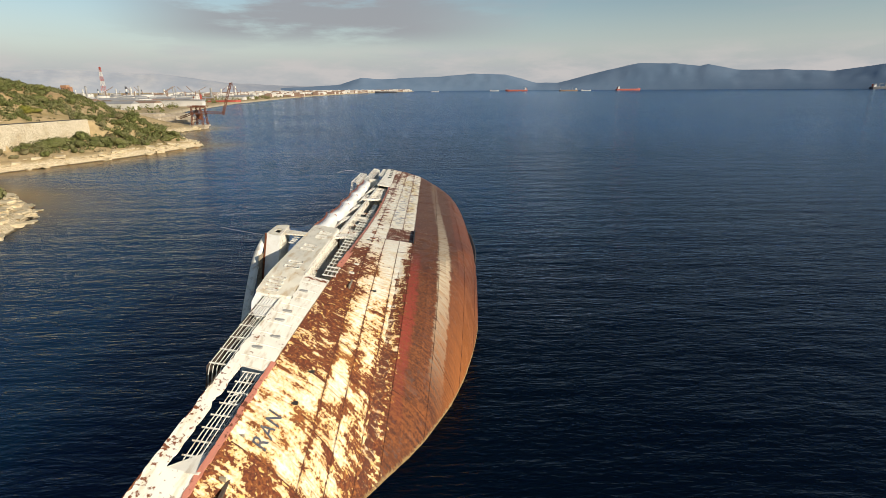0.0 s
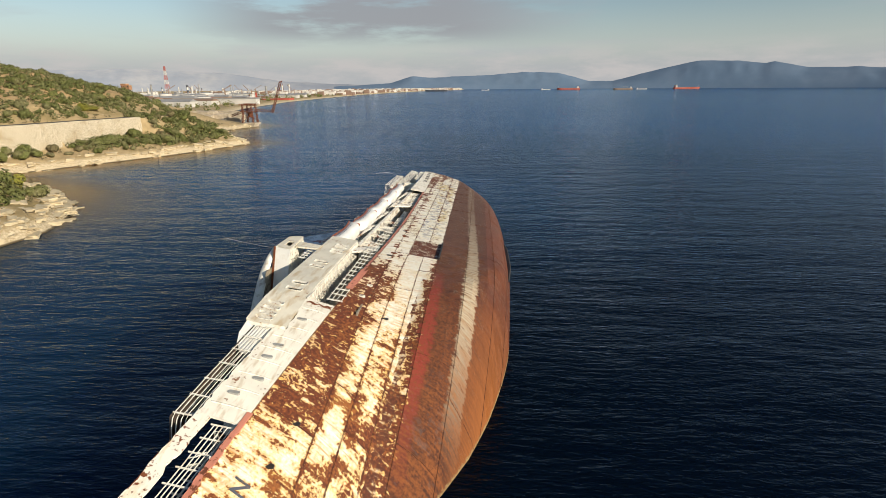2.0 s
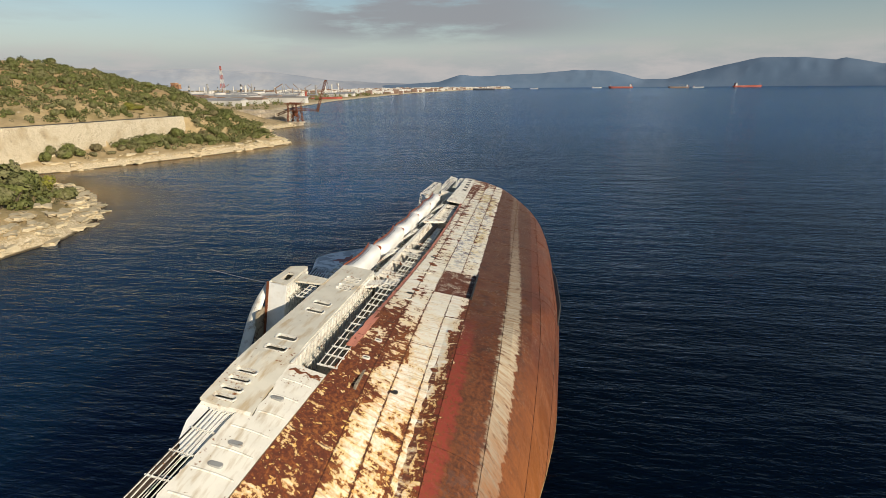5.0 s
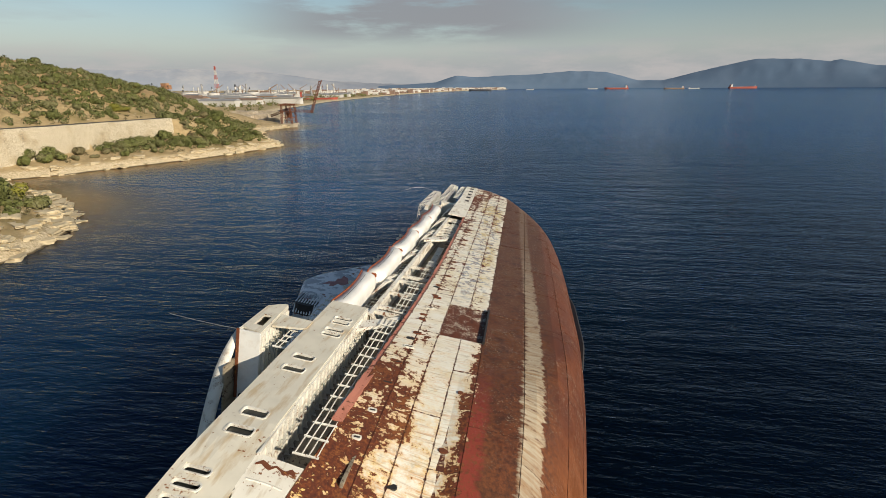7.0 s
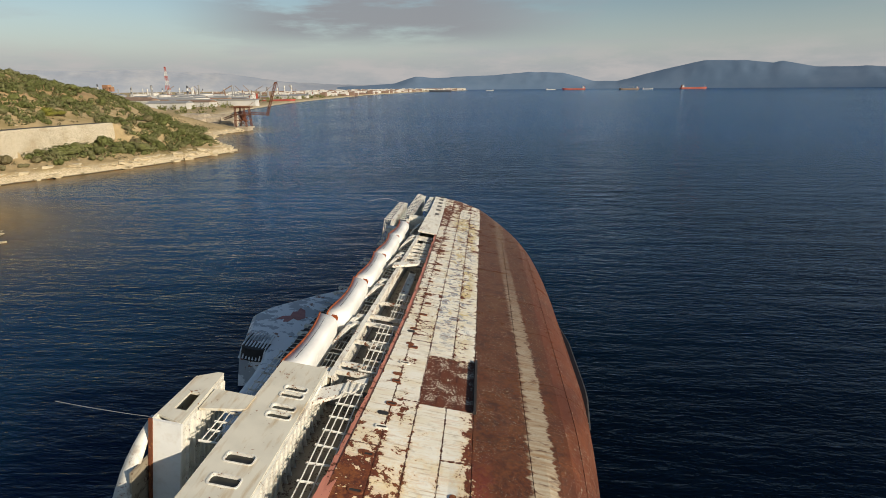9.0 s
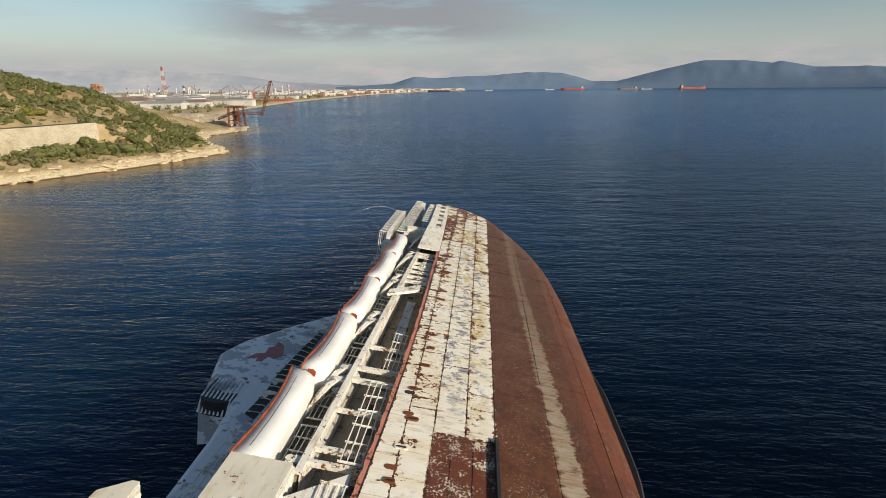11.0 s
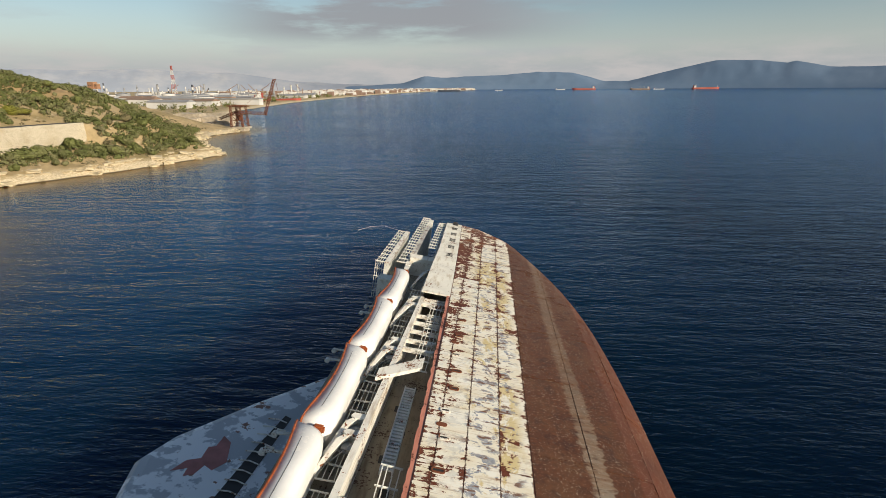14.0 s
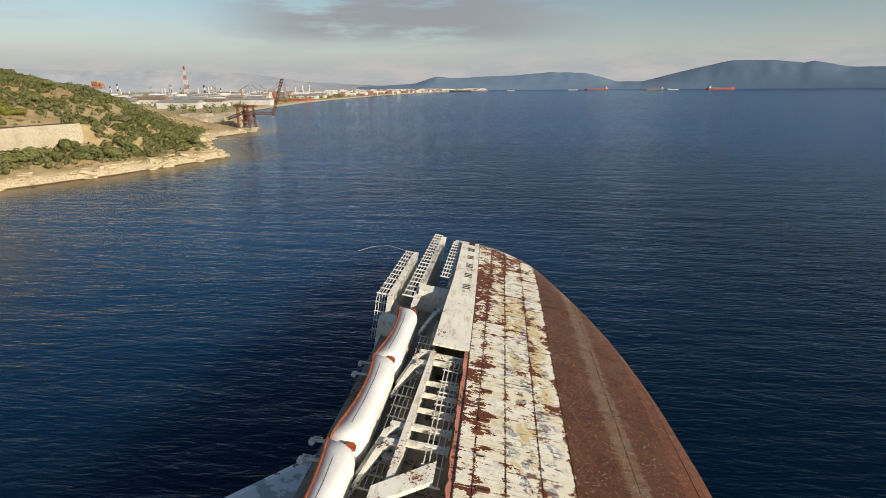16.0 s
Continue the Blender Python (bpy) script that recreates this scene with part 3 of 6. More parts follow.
def build_side_panels():
    # forward side panel with scuppers, between the forecastle opening and the bridge block
    bm = B()
    n = 90
    rows = [[], [], [], []]
    for i in range(n + 1):
        y = 29.6 + (43.4 - 29.6) * i / n
        top = (19.35 + 0.1 * (38 - y) if y < 38.5 else 18.54) - 0.2 * max(-0.15, noise.fractal((y * 1.3, 0.5, 4.0), 1.0, 2.0, 4))
        for r, (u, d) in zip(rows, ((sheer(y) + 0.02, 0), (top, 0), (top, -0.15), (sheer(y) + 0.02, -0.15))):
            r.append(bm.verts.new(W(y, u, flank(y, u) + d)))
    grid_faces(bm, rows + [rows[0]])
    bm.faces.new([r[0] for r in rows]); bm.faces.new([r[-1] for r in rows][::-1])
    bmesh.ops.recalc_face_normals(bm, faces=bm.faces)
    ob = part("forward_side_panel", bm, WHITE, wreck, "white side plating with scupper holes")
    for y, u in ((31.6, 19.0), (35.3, 18.5), (36.7, 18.3), (40.3, 17.9), (33.2, 18.2)):
        bm = B()
        b = flank(y, u)
        spoly(bm, rounded(y, u, 0.15, 0.36, 0.14), b - 0.1, b + 0.09)
        part("scupper", bm, GREYP, ob, "grey slot-shaped scupper cover")
    bm = B()
    seam = [(42.9 + 0.12 * math.sin(2.1 * q), sheer(43) + 0.2 + (18.4 - sheer(43)) * q / 9, 0.10 + 0.05 * math.sin(1.3 * q)) for q in range(9)]
    rows = [[bm.verts.new(W(yy + e * hw, u, flank(yy, u) + d)) for yy, u, hw in seam] for e, d in ((-1, -0.05), (-1, 0.025), (1, 0.025), (1, -0.05))]
    grid_faces(bm, rows + [rows[0]])
    bmesh.ops.recalc_face_normals(bm, faces=bm.faces)
    part("torn_seam", bm, RUSTY, ob, "torn rusty vertical seam")
    for i in range(9):                                  # buckled frames showing through the plating
        y = 30.6 + 1.42 * i
        bm = B()
        top = (19.2 + 0.1 * (38 - y) if y < 38.5 else 18.45)
        pts = [(y + 0.04 * math.sin(q), sheer(y) + 0.3 + (top - sheer(y) - 0.4) * q / 4) for q in range(5)]
        stube(bm, [(yy, u, flank(yy, u) - 0.045) for yy, u in pts], 0.085, 6)
        part("frame_bulge", bm, WHITE, ob)
    # forecastle: bulwark with a long opening, the rim above it, and the plating near the stem
    def strip(name, y0, y1, lo, hi, n, label, mat=WHITE, out=0.0, torn=0.0):
        bm = B()
        rows = [[], [], [], []]
        n = n * 5 if torn else n
        for i in range(n + 1):
            y = y0 + (y1 - y0) * i / n
            e0, e1 = (torn * max(-0.2, noise.fractal((y * 1.9, q, 0.5), 1.0, 2.0, 4)) for q in (3.0, 8.0))
            e0, e1 = e0 * min(1, i / 12, (n - i) / 12), e1 * min(1, i / 12, (n - i) / 12)
            for r, (u, d) in zip(rows, ((lo(y) + e0, out), (hi(y) - e1, out), (hi(y) - e1, out - 0.12), (lo(y) + e0, out - 0.12))):
                r.append(bm.verts.new(W(y, u, flank(y, u) + d)))
        grid_faces(bm, rows + [rows[0]])
        bm.faces.new([r[0] for r in rows]); bm.faces.new([r[-1] for r in rows][::-1])
        bmesh.ops.recalc_face_normals(bm, faces=bm.faces)
        return part(name, bm, mat, wreck, label)
    strip("rubbing_strake", 8, 30.5, lambda y: sheer(y) - 0.12, lambda y: sheer(y) + 0.2, 30, "chipped pinkish red strake along the sheer", PINK, 0.05, 0.10)
    strip("rubbing_strake", 47.0, 104, lambda y: sheer(y) - 0.28, lambda y: sheer(y) + 0.3, 50, "chipped pinkish red strake along the sheer", PINK, 0.05, 0.10)
    for d in (2.58,):
        bm = B()
        stube(bm, [(6 + 1.2 * i, sheer(6 + 1.2 * i) + d + 0.05 * math.sin(i * 2.3), flank(6 + 1.2 * i, sheer(6 + 1.2 * i) + d) - 0.05) for i in range(20)], 0.05, 5)
        part("rim_edge", bm, RUSTY, wreck, "rusted bulwark edge bar")
    strip("bulwark_rim", 6, 29.8, lambda y: sheer(y) + 1.75, lambda y: sheer(y) + 2.6, 22, "peeling white upper bulwark strip", RIMW, 0.0, 0.16)
    strip("stem_bulwark", 6, 21.3, lambda y: sheer(y) + 0.02, lambda y: sheer(y) + 1.76, 14, "white forecastle side plating", RIMW)
    bm = B()
    spoly(bm, [(21.2, 20.7), (23.6, sheer(23.6)), (21.2, sheer(21.2))], flank(21.5, 19) - 0.14, flank(21.5, 19) - 0.02)
    part("opening_gusset", bm, WHITE, wreck)
    bm = B()
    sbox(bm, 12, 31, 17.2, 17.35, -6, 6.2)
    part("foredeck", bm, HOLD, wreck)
    # dark sheet in place of the shade deep inside the opening
    bm = B()
    sbox(bm, 12, 30.5, 17.4, 20.6, 3.2, 3.3)
    part("inner_bulwark", bm, DARK, wreck)
    bm = B()
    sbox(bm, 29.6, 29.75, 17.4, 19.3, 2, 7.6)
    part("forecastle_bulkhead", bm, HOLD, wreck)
    rnd = random.Random(31)
    for i in range(24):
        bm = B()
        y, u, b = 26.6 + rnd.uniform(0, 2.9), 17.4 + rnd.uniform(0.2, 1.5), flank(28, 18) - rnd.uniform(0.25, 1.5)
        kink = (y + rnd.uniform(-0.9, 0.9), u + rnd.uniform(-0.3, 0.7), b + rnd.uniform(-0.3, 0.3))
        stube(bm, [(y, u, b), kink, (kink[0] + rnd.uniform(-0.4, 0.4), kink[1] + rnd.uniform(-0.2, 0.4), b - rnd.uniform(0, 0.6))], rnd.uniform(0.03, 0.075), 6)
        part("broken_pipe", bm, WHITE2, wreck, "broken white pipe stub")
    bm = B()
    yw, uw, bw = 28.3, 18.5, flank(28, 18) - 1.1
    stube(bm, [(yw - 0.6, uw, bw), (yw - 0.55, uw, bw)], 0.42, 14)
    stube(bm, [(yw + 0.55, uw, bw), (yw + 0.6, uw, bw)], 0.42, 14)
    stube(bm, [(yw - 0.6, uw, bw), (yw + 0.6, uw, bw)], 0.22, 12)
    part("winch", bm, GREYP, wreck, "grey mooring winch drum")
    for y in (21.6, 24.4, 27.2):
        bm = B()
        sbox(bm, y, y + 0.1, 17.36, 17.7, 2.5, flank(y, 18) - 0.3)
        part("deck_beam", bm, DECK, wreck)


build_side_panels()


def lean(y):
    """The boat deck's edge draws in a little towards the stern."""
    return 0.3 - 0.027 * (y - 61)


def leanbox(bm, y0, y1, u0, u1, b0, b1, n=1):
    for i in range(n):
        a, c = y0 + (y1 - y0) * i / n, y0 + (y1 - y0) * (i + 1) / n
        spoly(bm, [(a, u0 + lean(a)), (c, u0 + lean(c)), (c, u1 + lean(c)), (a, u1 + lean(a))], b0, b1)


def rails(y0, y1, us, b, step, r=0.035, over=0.12, bf=None, shift=0.0, flare=0.0):
    """A guard rail in the plane of the side: long bars and cross posts."""
    bf = bf or (lambda y: b)
    us = [u + shift for u in us]
    rnd = random.Random(int(y0 * 10))
    bm = B()
    for u in us:
        k = max(2, int((y1 - y0) / 1.5))
        stube(bm, [(y0 + (y1 - y0) * i / k, u + flare * (1 - i / k) + rnd.uniform(-0.025, 0.025), bf(y0 + (y1 - y0) * i / k) + rnd.uniform(-0.03, 0.03)) for i in range(k + 1)], r, 5)
    ob = part("railing", bm, WHITE2, wreck, "white bent steel railing")
    n = max(1, int(round((y1 - y0) / step)))
    for i in range(n + 1):
        y = y0 + (y1 - y0) * i / n
        bm = B()
        f = flare * (1 - i / n)
        stube(bm, [(y, us[0] - over + f, bf(y) - 0.03), (y + rnd.uniform(-0.08, 0.08), us[-1] + over + f, bf(y) - 0.03)], r * 1.9, 5)
        part("post", bm, WHITE2, ob)


rails(44.0, 60.6, (15.95, 16.3, 16.65, 17.0), 10.85, 1.28)
rails(62.2, 69.6, (15.6, 15.95, 16.3, 16.65), 10.8, 1.35)
rails(71.6, 77.2, (15.45, 15.75, 16.05, 16.3), 10.6, 1.4, 0.03)
rails(86.6, 98.5, (15.45, 15.75, 16.05, 16.3), 10.6, 1.4, 0.03)
rails(29.4, 38.4, (19.55, 19.8, 20.05, 20.3, 20.55), 10.6, 1.5, 0.028, bf=lambda y: flank(y, 20.0) - 0.08, flare=0.75)
rails(30.2, 37.6, (19.75, 20.05, 20.35), 10.0, 1.5, 0.026, bf=lambda y: flank(y, 20.0) - 0.75, flare=0.7)


def rail_basket():
    """The curved lower end of the rails beside the forecastle, and the coaming they stand on."""
    bm = B()
    for i in range(5):
        u = 20.3 + 0.25 * i
        stube(bm, [(29.5, u, flank(29.5, 20) - 0.08), (29.15, u, flank(29.3, 20) - 0.3), (29.05, u, flank(29.3, 20) - 0.9), (29.1, u, flank(29.3, 20) - 1.7)], 0.03, 5)
    part("railing_end", bm, WHITE2, wreck, "white rail bars bent down at the end")
    bm = B()
    k = 24
    rows = [[], [], [], []]
    for i in range(k + 1):
        y = 29.2 + 9.2 * i / k
        for r, (u, d) in zip(rows, ((20.62, -0.2), (20.74, -0.2), (20.74, -1.9), (20.62, -1.9))):
            u += 0.75 * (1 - i / k)
            r.append(bm.verts.new(W(y, u, flank(y, 20.0) + d)))
    grid_faces(bm, rows + [rows[0]])
    bm.faces.new([r[0] for r in rows]); bm.faces.new([r[-1] for r in rows][::-1])
    bmesh.ops.recalc_face_normals(bm, faces=bm.faces)
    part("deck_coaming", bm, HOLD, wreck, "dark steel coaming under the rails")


rail_basket()
rails(53.2, 55.6, (21.5, 21.8, 22.1, 22.4), 10.7, 0.8)
rails(57.6, 63.6, (21.45, 21.75, 22.05, 22.35), 10.3, 0.95)


def foredeck_rails():
    """Rails of the foredeck, following the sheer inside the long opening."""
    for y0, y1, lo, sink, n in ((21.6, 29.4, 0.22, 0.22, 6), (22.6, 29.2, 0.55, 1.25, 4), (24.0, 29.3, 0.4, 2.3, 4)):
        ob = None
        for i in range(n):
            bm = B()
            stube(bm, [(y0 + (y1 - y0) * q / 6, sheer(y0 + (y1 - y0) * q / 6) + lo + 0.24 * i + 0.03 * math.sin(q * 1.7 + i), flank(y0 + (y1 - y0) * q / 6, 18) - sink) for q in range(7)], 0.034, 5)
            bar = part("foredeck_railing" if ob is None else "rail_bar", bm, WHITE2, ob or wreck, "" if ob else "white bent steel railing")
            ob = ob or bar
        for q in range(9):
            y = y0 + (y1 - y0) * q / 8
            bm = B()
            stube(bm, [(y, sheer(y) + lo - 0.15, flank(y, 18) - sink - 0.02), (y + 0.05, sheer(y) + lo + 0.24 * n, flank(y, 18) - sink - 0.02)], 0.055, 5)
            part("post", bm, WHITE2, ob)


foredeck_rails()
for ya, yb in ((62.8, 66.2), (66.9, 69.4), (72.2, 76.0), (76.8, 79.0), (81.6, 86.0), (86.8, 88.9), (91.6, 97.4), (100.2, 103.8)):
    rails(ya, yb, (18.62, 18.9, 19.18, 19.45), 9.45, 1.15, 0.028, shift=lean((ya + yb) / 2))


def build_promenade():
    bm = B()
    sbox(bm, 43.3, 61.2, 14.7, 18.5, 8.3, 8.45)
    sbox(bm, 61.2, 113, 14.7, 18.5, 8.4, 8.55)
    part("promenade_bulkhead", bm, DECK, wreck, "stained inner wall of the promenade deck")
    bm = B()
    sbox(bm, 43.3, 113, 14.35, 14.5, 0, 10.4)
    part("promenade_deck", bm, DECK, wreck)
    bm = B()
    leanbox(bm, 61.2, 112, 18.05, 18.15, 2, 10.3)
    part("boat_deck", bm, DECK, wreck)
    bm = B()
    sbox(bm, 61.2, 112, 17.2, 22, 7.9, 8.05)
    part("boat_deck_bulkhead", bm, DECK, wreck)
    # overhead of the promenade under the bridge block, with brackets
    bm = B()
    sbox(bm, 43.3, 61.1, 18.42, 18.54, 7.7, 10.95)
    over = part("promenade_overhead", bm, WHITE2, wreck)
    y = 43.9
    while y < 61:
        bm = B()
        pts = [(10.9, 18.44), (10.9, 18.36), (9.8, 18.35), (9.0, 18.33), (8.5, 18.2), (7.75, 17.95), (7.75, 18.44)]
        f = [[bm.verts.new(W(yy, u, b)) for b, u in pts] for yy in (y, y + 0.06)]
        bm.faces.new(f[0]); bm.faces.new(f[1][::-1])
        for i in range(len(pts)):
            bm.faces.new((f[0][i], f[1][i], f[1][(i + 1) % len(pts)], f[0][(i + 1) % len(pts)]))
        part("bracket", bm, WHITE2, over)
        y += 0.62
    # edge girder of the boat deck
    bm = B()
    leanbox(bm, 61.2, 99.5, 17.86, 18.2, 10.45, 10.6)
    leanbox(bm, 61.2, 99.5, 17.86, 17.93, 8.6, 10.45)
    leanbox(bm, 61.2, 99.5, 18.16, 18.2, 9.7, 10.45)
    g = part("edge_girder", bm, GIRD, wreck, "peeling white edge girder of the boat deck")
    for y in (62.0, 63.1, 66.6, 69.9, 71.4, 74.6, 89.3, 90.7, 92.4, 94.0, 95.4, 98.0, 99.0):
        bm = B()
        w = 0.22
        if y in (66.6, 74.6, 92.4, 94.0, 95.4): w = 0.1
        sbox(bm, y, y + w, 15.25, 17.84 + lean(y), 10.3, 10.62)
        sbox(bm, y - 0.06, y + w + 0.06, 15.2, 15.32, 10.2, 10.66)
        part("stanchion", bm, GIRD, g)
    for i in range(16):
        y = 62.9 + 2.45 * i
        bm = B()
        spoly(bm, rounded(y, 16.1 + 0.5 * (i % 2), 0.32, 0.26, 0.08), 8.5, 8.57)
        part("cabin_window", bm, DARK, wreck, "small dark cabin window")
    for y0, y1 in ((60.2, 61.4), (85.2, 87.2)):
        bm = B()
        spoly(bm, [(y0 - 0.7, 18.3), (y0 + 0.5, 18.3), (y1 + 1.0, 15.7), (y1 - 0.4, 15.7)] if y0 > 70 else [(57.8, 18.5), (59.3, 18.5), (61.6, 15.9), (60.3, 15.9)], 10.5, 10.75)
        part("diagonal_plate", bm, GIRD, wreck, "white slanting bracing plate")
    # fallen ladder in the promenade
    lad = part("gangway_side", (lambda m: (sbox(m, 77.5, 85.5, 15.8, 15.88, 9.7, 10.0), m)[1])(B()), WHITE2, wreck, "white fallen gangway ladder")
    bm = B()
    sbox(bm, 77.5, 85.5, 16.42, 16.5, 9.7, 10.0)
    part("gangway_side", bm, WHITE2, lad)
    for i in range(27):
        bm = B()
        sbox(bm, 77.7 + 0.29 * i, 77.86 + 0.29 * i, 15.88, 16.42, 9.85, 9.95)
        part("tread", bm, WHITE2, lad)


build_promenade()


def build_bridge_wing():
    bm = B()
    for pts in ([(53.4, 23.5), (54.4, 23.55), (54.4, 25), (53.8, 25)], [(54.4, 23.55), (56, 23.65), (56, 23.95), (54.4, 23.85)],
                [(54.4, 24.5), (56, 24.5), (56, 25), (54.4, 25)], [(56, 23.65), (58.3, 23.8), (58.3, 24.1), (57.5, 25), (56, 25)]):
        spoly(bm, pts, 11.1, 11.25)
    w = part("bridge_wing_side", bm, BEIGE, wreck, "white outer wall of the bridge wing with an open window")
    bm = B()
    sbox(bm, 53.3, 53.45, 23.48, 25.0, -2, 11.2)
    part("wing_front", bm, CLEAN, w)
    bm = B()
    spoly(bm, [(53.46, 23.48), (58.3, 23.78), (58.3, 23.88), (53.46, 23.58)], -2, 11.09)
    side = part("wing_inner_wall", bm, WHITE2, w, "stained white inner wall of the bridge wing")
    for i in range(8):
        y = 53.8 + 0.6 * i
        u = 23.48 + 0.062 * (y - 53.46)
        bm = B()
        sbox(bm, y, y + 0.07, u - 0.16, u - 0.0, -1, 10.9)
        part("rib", bm, WHITE2, side)
    bm = B()
    spoly(bm, [(58.2, 23.9), (58.2, 24.15), (57.45, 24.9), (57.35, 24.9), (58.1, 24.1), (58.1, 23.9)], -2, 11.05)
    part("wing_back", bm, WHITE, w)
    bm = B()
    sbox(bm, 53.5, 57.5, 24.9, 25.05, -2, 11.2)
    part("wing_roof", bm, WHITE, w)
    bm = B()
    spoly(bm, [(53.5, 21.4), (58.4, 21.4), (58.4, 22.8), (53.5, 23.5)], 3.4, 3.5)
    part("wing_floor", bm, WHITE2, w)
    bm = B()
    sbox(bm, 53.22, 53.3, 24.9, 25.08, 6, 11.3)
    part("rusty_edge", bm, RUSTY, w, "rusty corner strip")
    bm = B()
    spoly(bm, [(55.6, 21.3), (56.9, 21.3), (56.9, 23.6), (55.0, 23.5)], 10.95, 11.1)
    part("gusset", bm, BEIGE, w)
    # curved dodger of the upper bridge, sweeping down towards the water
    bm = B()
    rows = [[], [], [], []]
    for i in range(25):
        b = 10.9 - 14.5 * i / 24
        y = 53.9 - 4.2 * (1 - (max(b, 0) / 10.9) ** 1.8)
        for r, (u, dy) in zip(rows, ((25.15, 0), (26.0, 0), (26.0, 0.12), (25.15, 0.12))):
            r.append(bm.verts.new(W(y + dy, u - 0.6 * max(0, (b - 8) / 2.9) ** 2 * (u > 25.9), b)))
    grid_faces(bm, rows + [rows[0]])
    bm.faces.new([r[0] for r in rows])
    bmesh.ops.recalc_face_normals(bm, faces=bm.faces)
    part("bridge_dodger", bm, WHITE2, w, "curved white dodger of the upper bridge", True)
    bm = B()
    sbox(bm, 52.0, 58.4, 25.12, 25.24, -4, 9.0)
    part("upper_bridge_deck", bm, DECK, w)
    bm = B()
    sbox(bm, 53.1, 53.28, 24.0, 24.7, 4.6, 6.4)
    part("wing_door", bm, DARK, w, "dark open doorway")


build_bridge_wing()


def build_stern():
    ob = None
    bm = B()
    n = 24
    rows = [[], [], [], []]
    for i in range(n + 1):
        y = 99.5 + 37 * i / n
        b = breadth(y, sheer(y)) + 0.02
        b = max(b, 0.4)
        top = sheer(y) + float(np.interp(y, (99.5, 108, 114, 136), (2.55, 2.4, 2.2, 2.0)))
        for r, (u, bb) in zip(rows, ((sheer(y) + 0.02, b), (top, b), (top, b - 0.15), (sheer(y) + 0.02, b - 0.15))):
            r.append(bm.verts.new(W(y, u, bb)))
    grid_faces(bm, rows + [rows[0]])
    bm.faces.new([r[0] for r in rows]); bm.faces.new([r[-1] for r in rows][::-1])
    bmesh.ops.recalc_face_normals(bm, faces=bm.faces)
    ob = part("stern_side_panel", bm, WHITE, wreck, "white stern side plating with freeing slots")
    for y in (111.5, 114.8, 118, 121, 124, 127, 130):
        for k in range(3):
            bm = B()
            b = breadth(y, sheer(y)) + 0.02
            spoly(bm, rounded(y + 0.45 * k, sheer(y) + 0.9, 0.075, 0.36, 0.07), b - 0.1, b + 0.05)
            part("freeing_slot", bm, DARK, ob)
    # stepped after decks
    for y0, y1, u, b in ((104, 134, 17.4, 9.4), (109.5, 134.2, 19.95, 9.5), (111.0, 126.2, 22.35, 9.0)):
        bm = B()
        sbox(bm, y0, y1, u, u + 0.5, -4, b)
        part("after_deck", bm, WHITE2, wreck, "edge of a stepped after deck")
    for y0, y1, u0, u1 in ((104, 112, 14.6, 20), (112, 126, 17.5, 20.1)):
        bm = B()
        sbox(bm, y0, y1, u0, u1, 5.4, 5.55)
        part("after_house_wall", bm, DECK, wreck)
    for y, u0, u1, b in ((111.8, 17.4, 20.2, 10.1), (105.2, 20.2, 22.4, 9.4)):
        bm = B()
        sbox(bm, y, y + 1.5, u0, u1, 4, b)
        part("screen_wall", bm, WHITE, wreck)


build_stern()
rails(114.5, 135.2, (17.75, 18.0, 18.3, 18.55), 9.6, 1.3, bf=lambda y: max(1, breadth(min(y, 133), 16) - 0.3))
rails(110.8, 134.0, (20.5, 20.8, 21.1, 21.4), 9.7, 1.3)
def cross_rails(y, u0, u1, b0, b1, n=4, r=0.032):
    """Rails across a deck, seen end on: bars along the deck's breadth with posts."""
    bm = B()
    for i in range(n):
        u = u0 + (u1 - u0) * i / (n - 1)
        stube(bm, [(y, u, b0), (y + 0.05, u, (b0 + b1) / 2), (y, u, b1)], r, 5)
    ob = part("cross_railing", bm, WHITE2, wreck, "white steel railing across the deck end")
    k = max(2, int((b0 - b1) / 0.9))
    for i in range(k):
        b = b0 - (b0 - b1) * i / k
        bm = B()
        stube(bm, [(y, u0 - 0.1, b), (y, u1 + 0.08, b)], r * 1.7, 5)
        part("post", bm, WHITE2, ob)


cross_rails(111.5, 22.9, 23.9, 9.1, 4.5, 5)
cross_rails(126.0, 22.9, 23.8, 9.1, 5.0)
cross_rails(134.0, 20.5, 21.4, 9.7, 5.0)
for lo in (8.6, 8.1, 7.6):
    rails(111.5, 118.0, (23.9,), lo, 20, 0.028, over=0.0)
for y0, y1, u in ((111.3, 126, 22.65), (110.6, 134, 20.25), (112.5, 133, 17.65)):
    bm = B()
    sbox(bm, y0, y1, u - 0.34, u + 0.24, 9.0 if u > 22 else 9.35, 9.2 if u > 22 else 9.55)
    part("deck_edge_plate", bm, GIRD, wreck, "peeling white deck edge plate")
rails(111.5, 126.0, (22.9, 23.2, 23.5, 23.8), 9.1, 1.4)


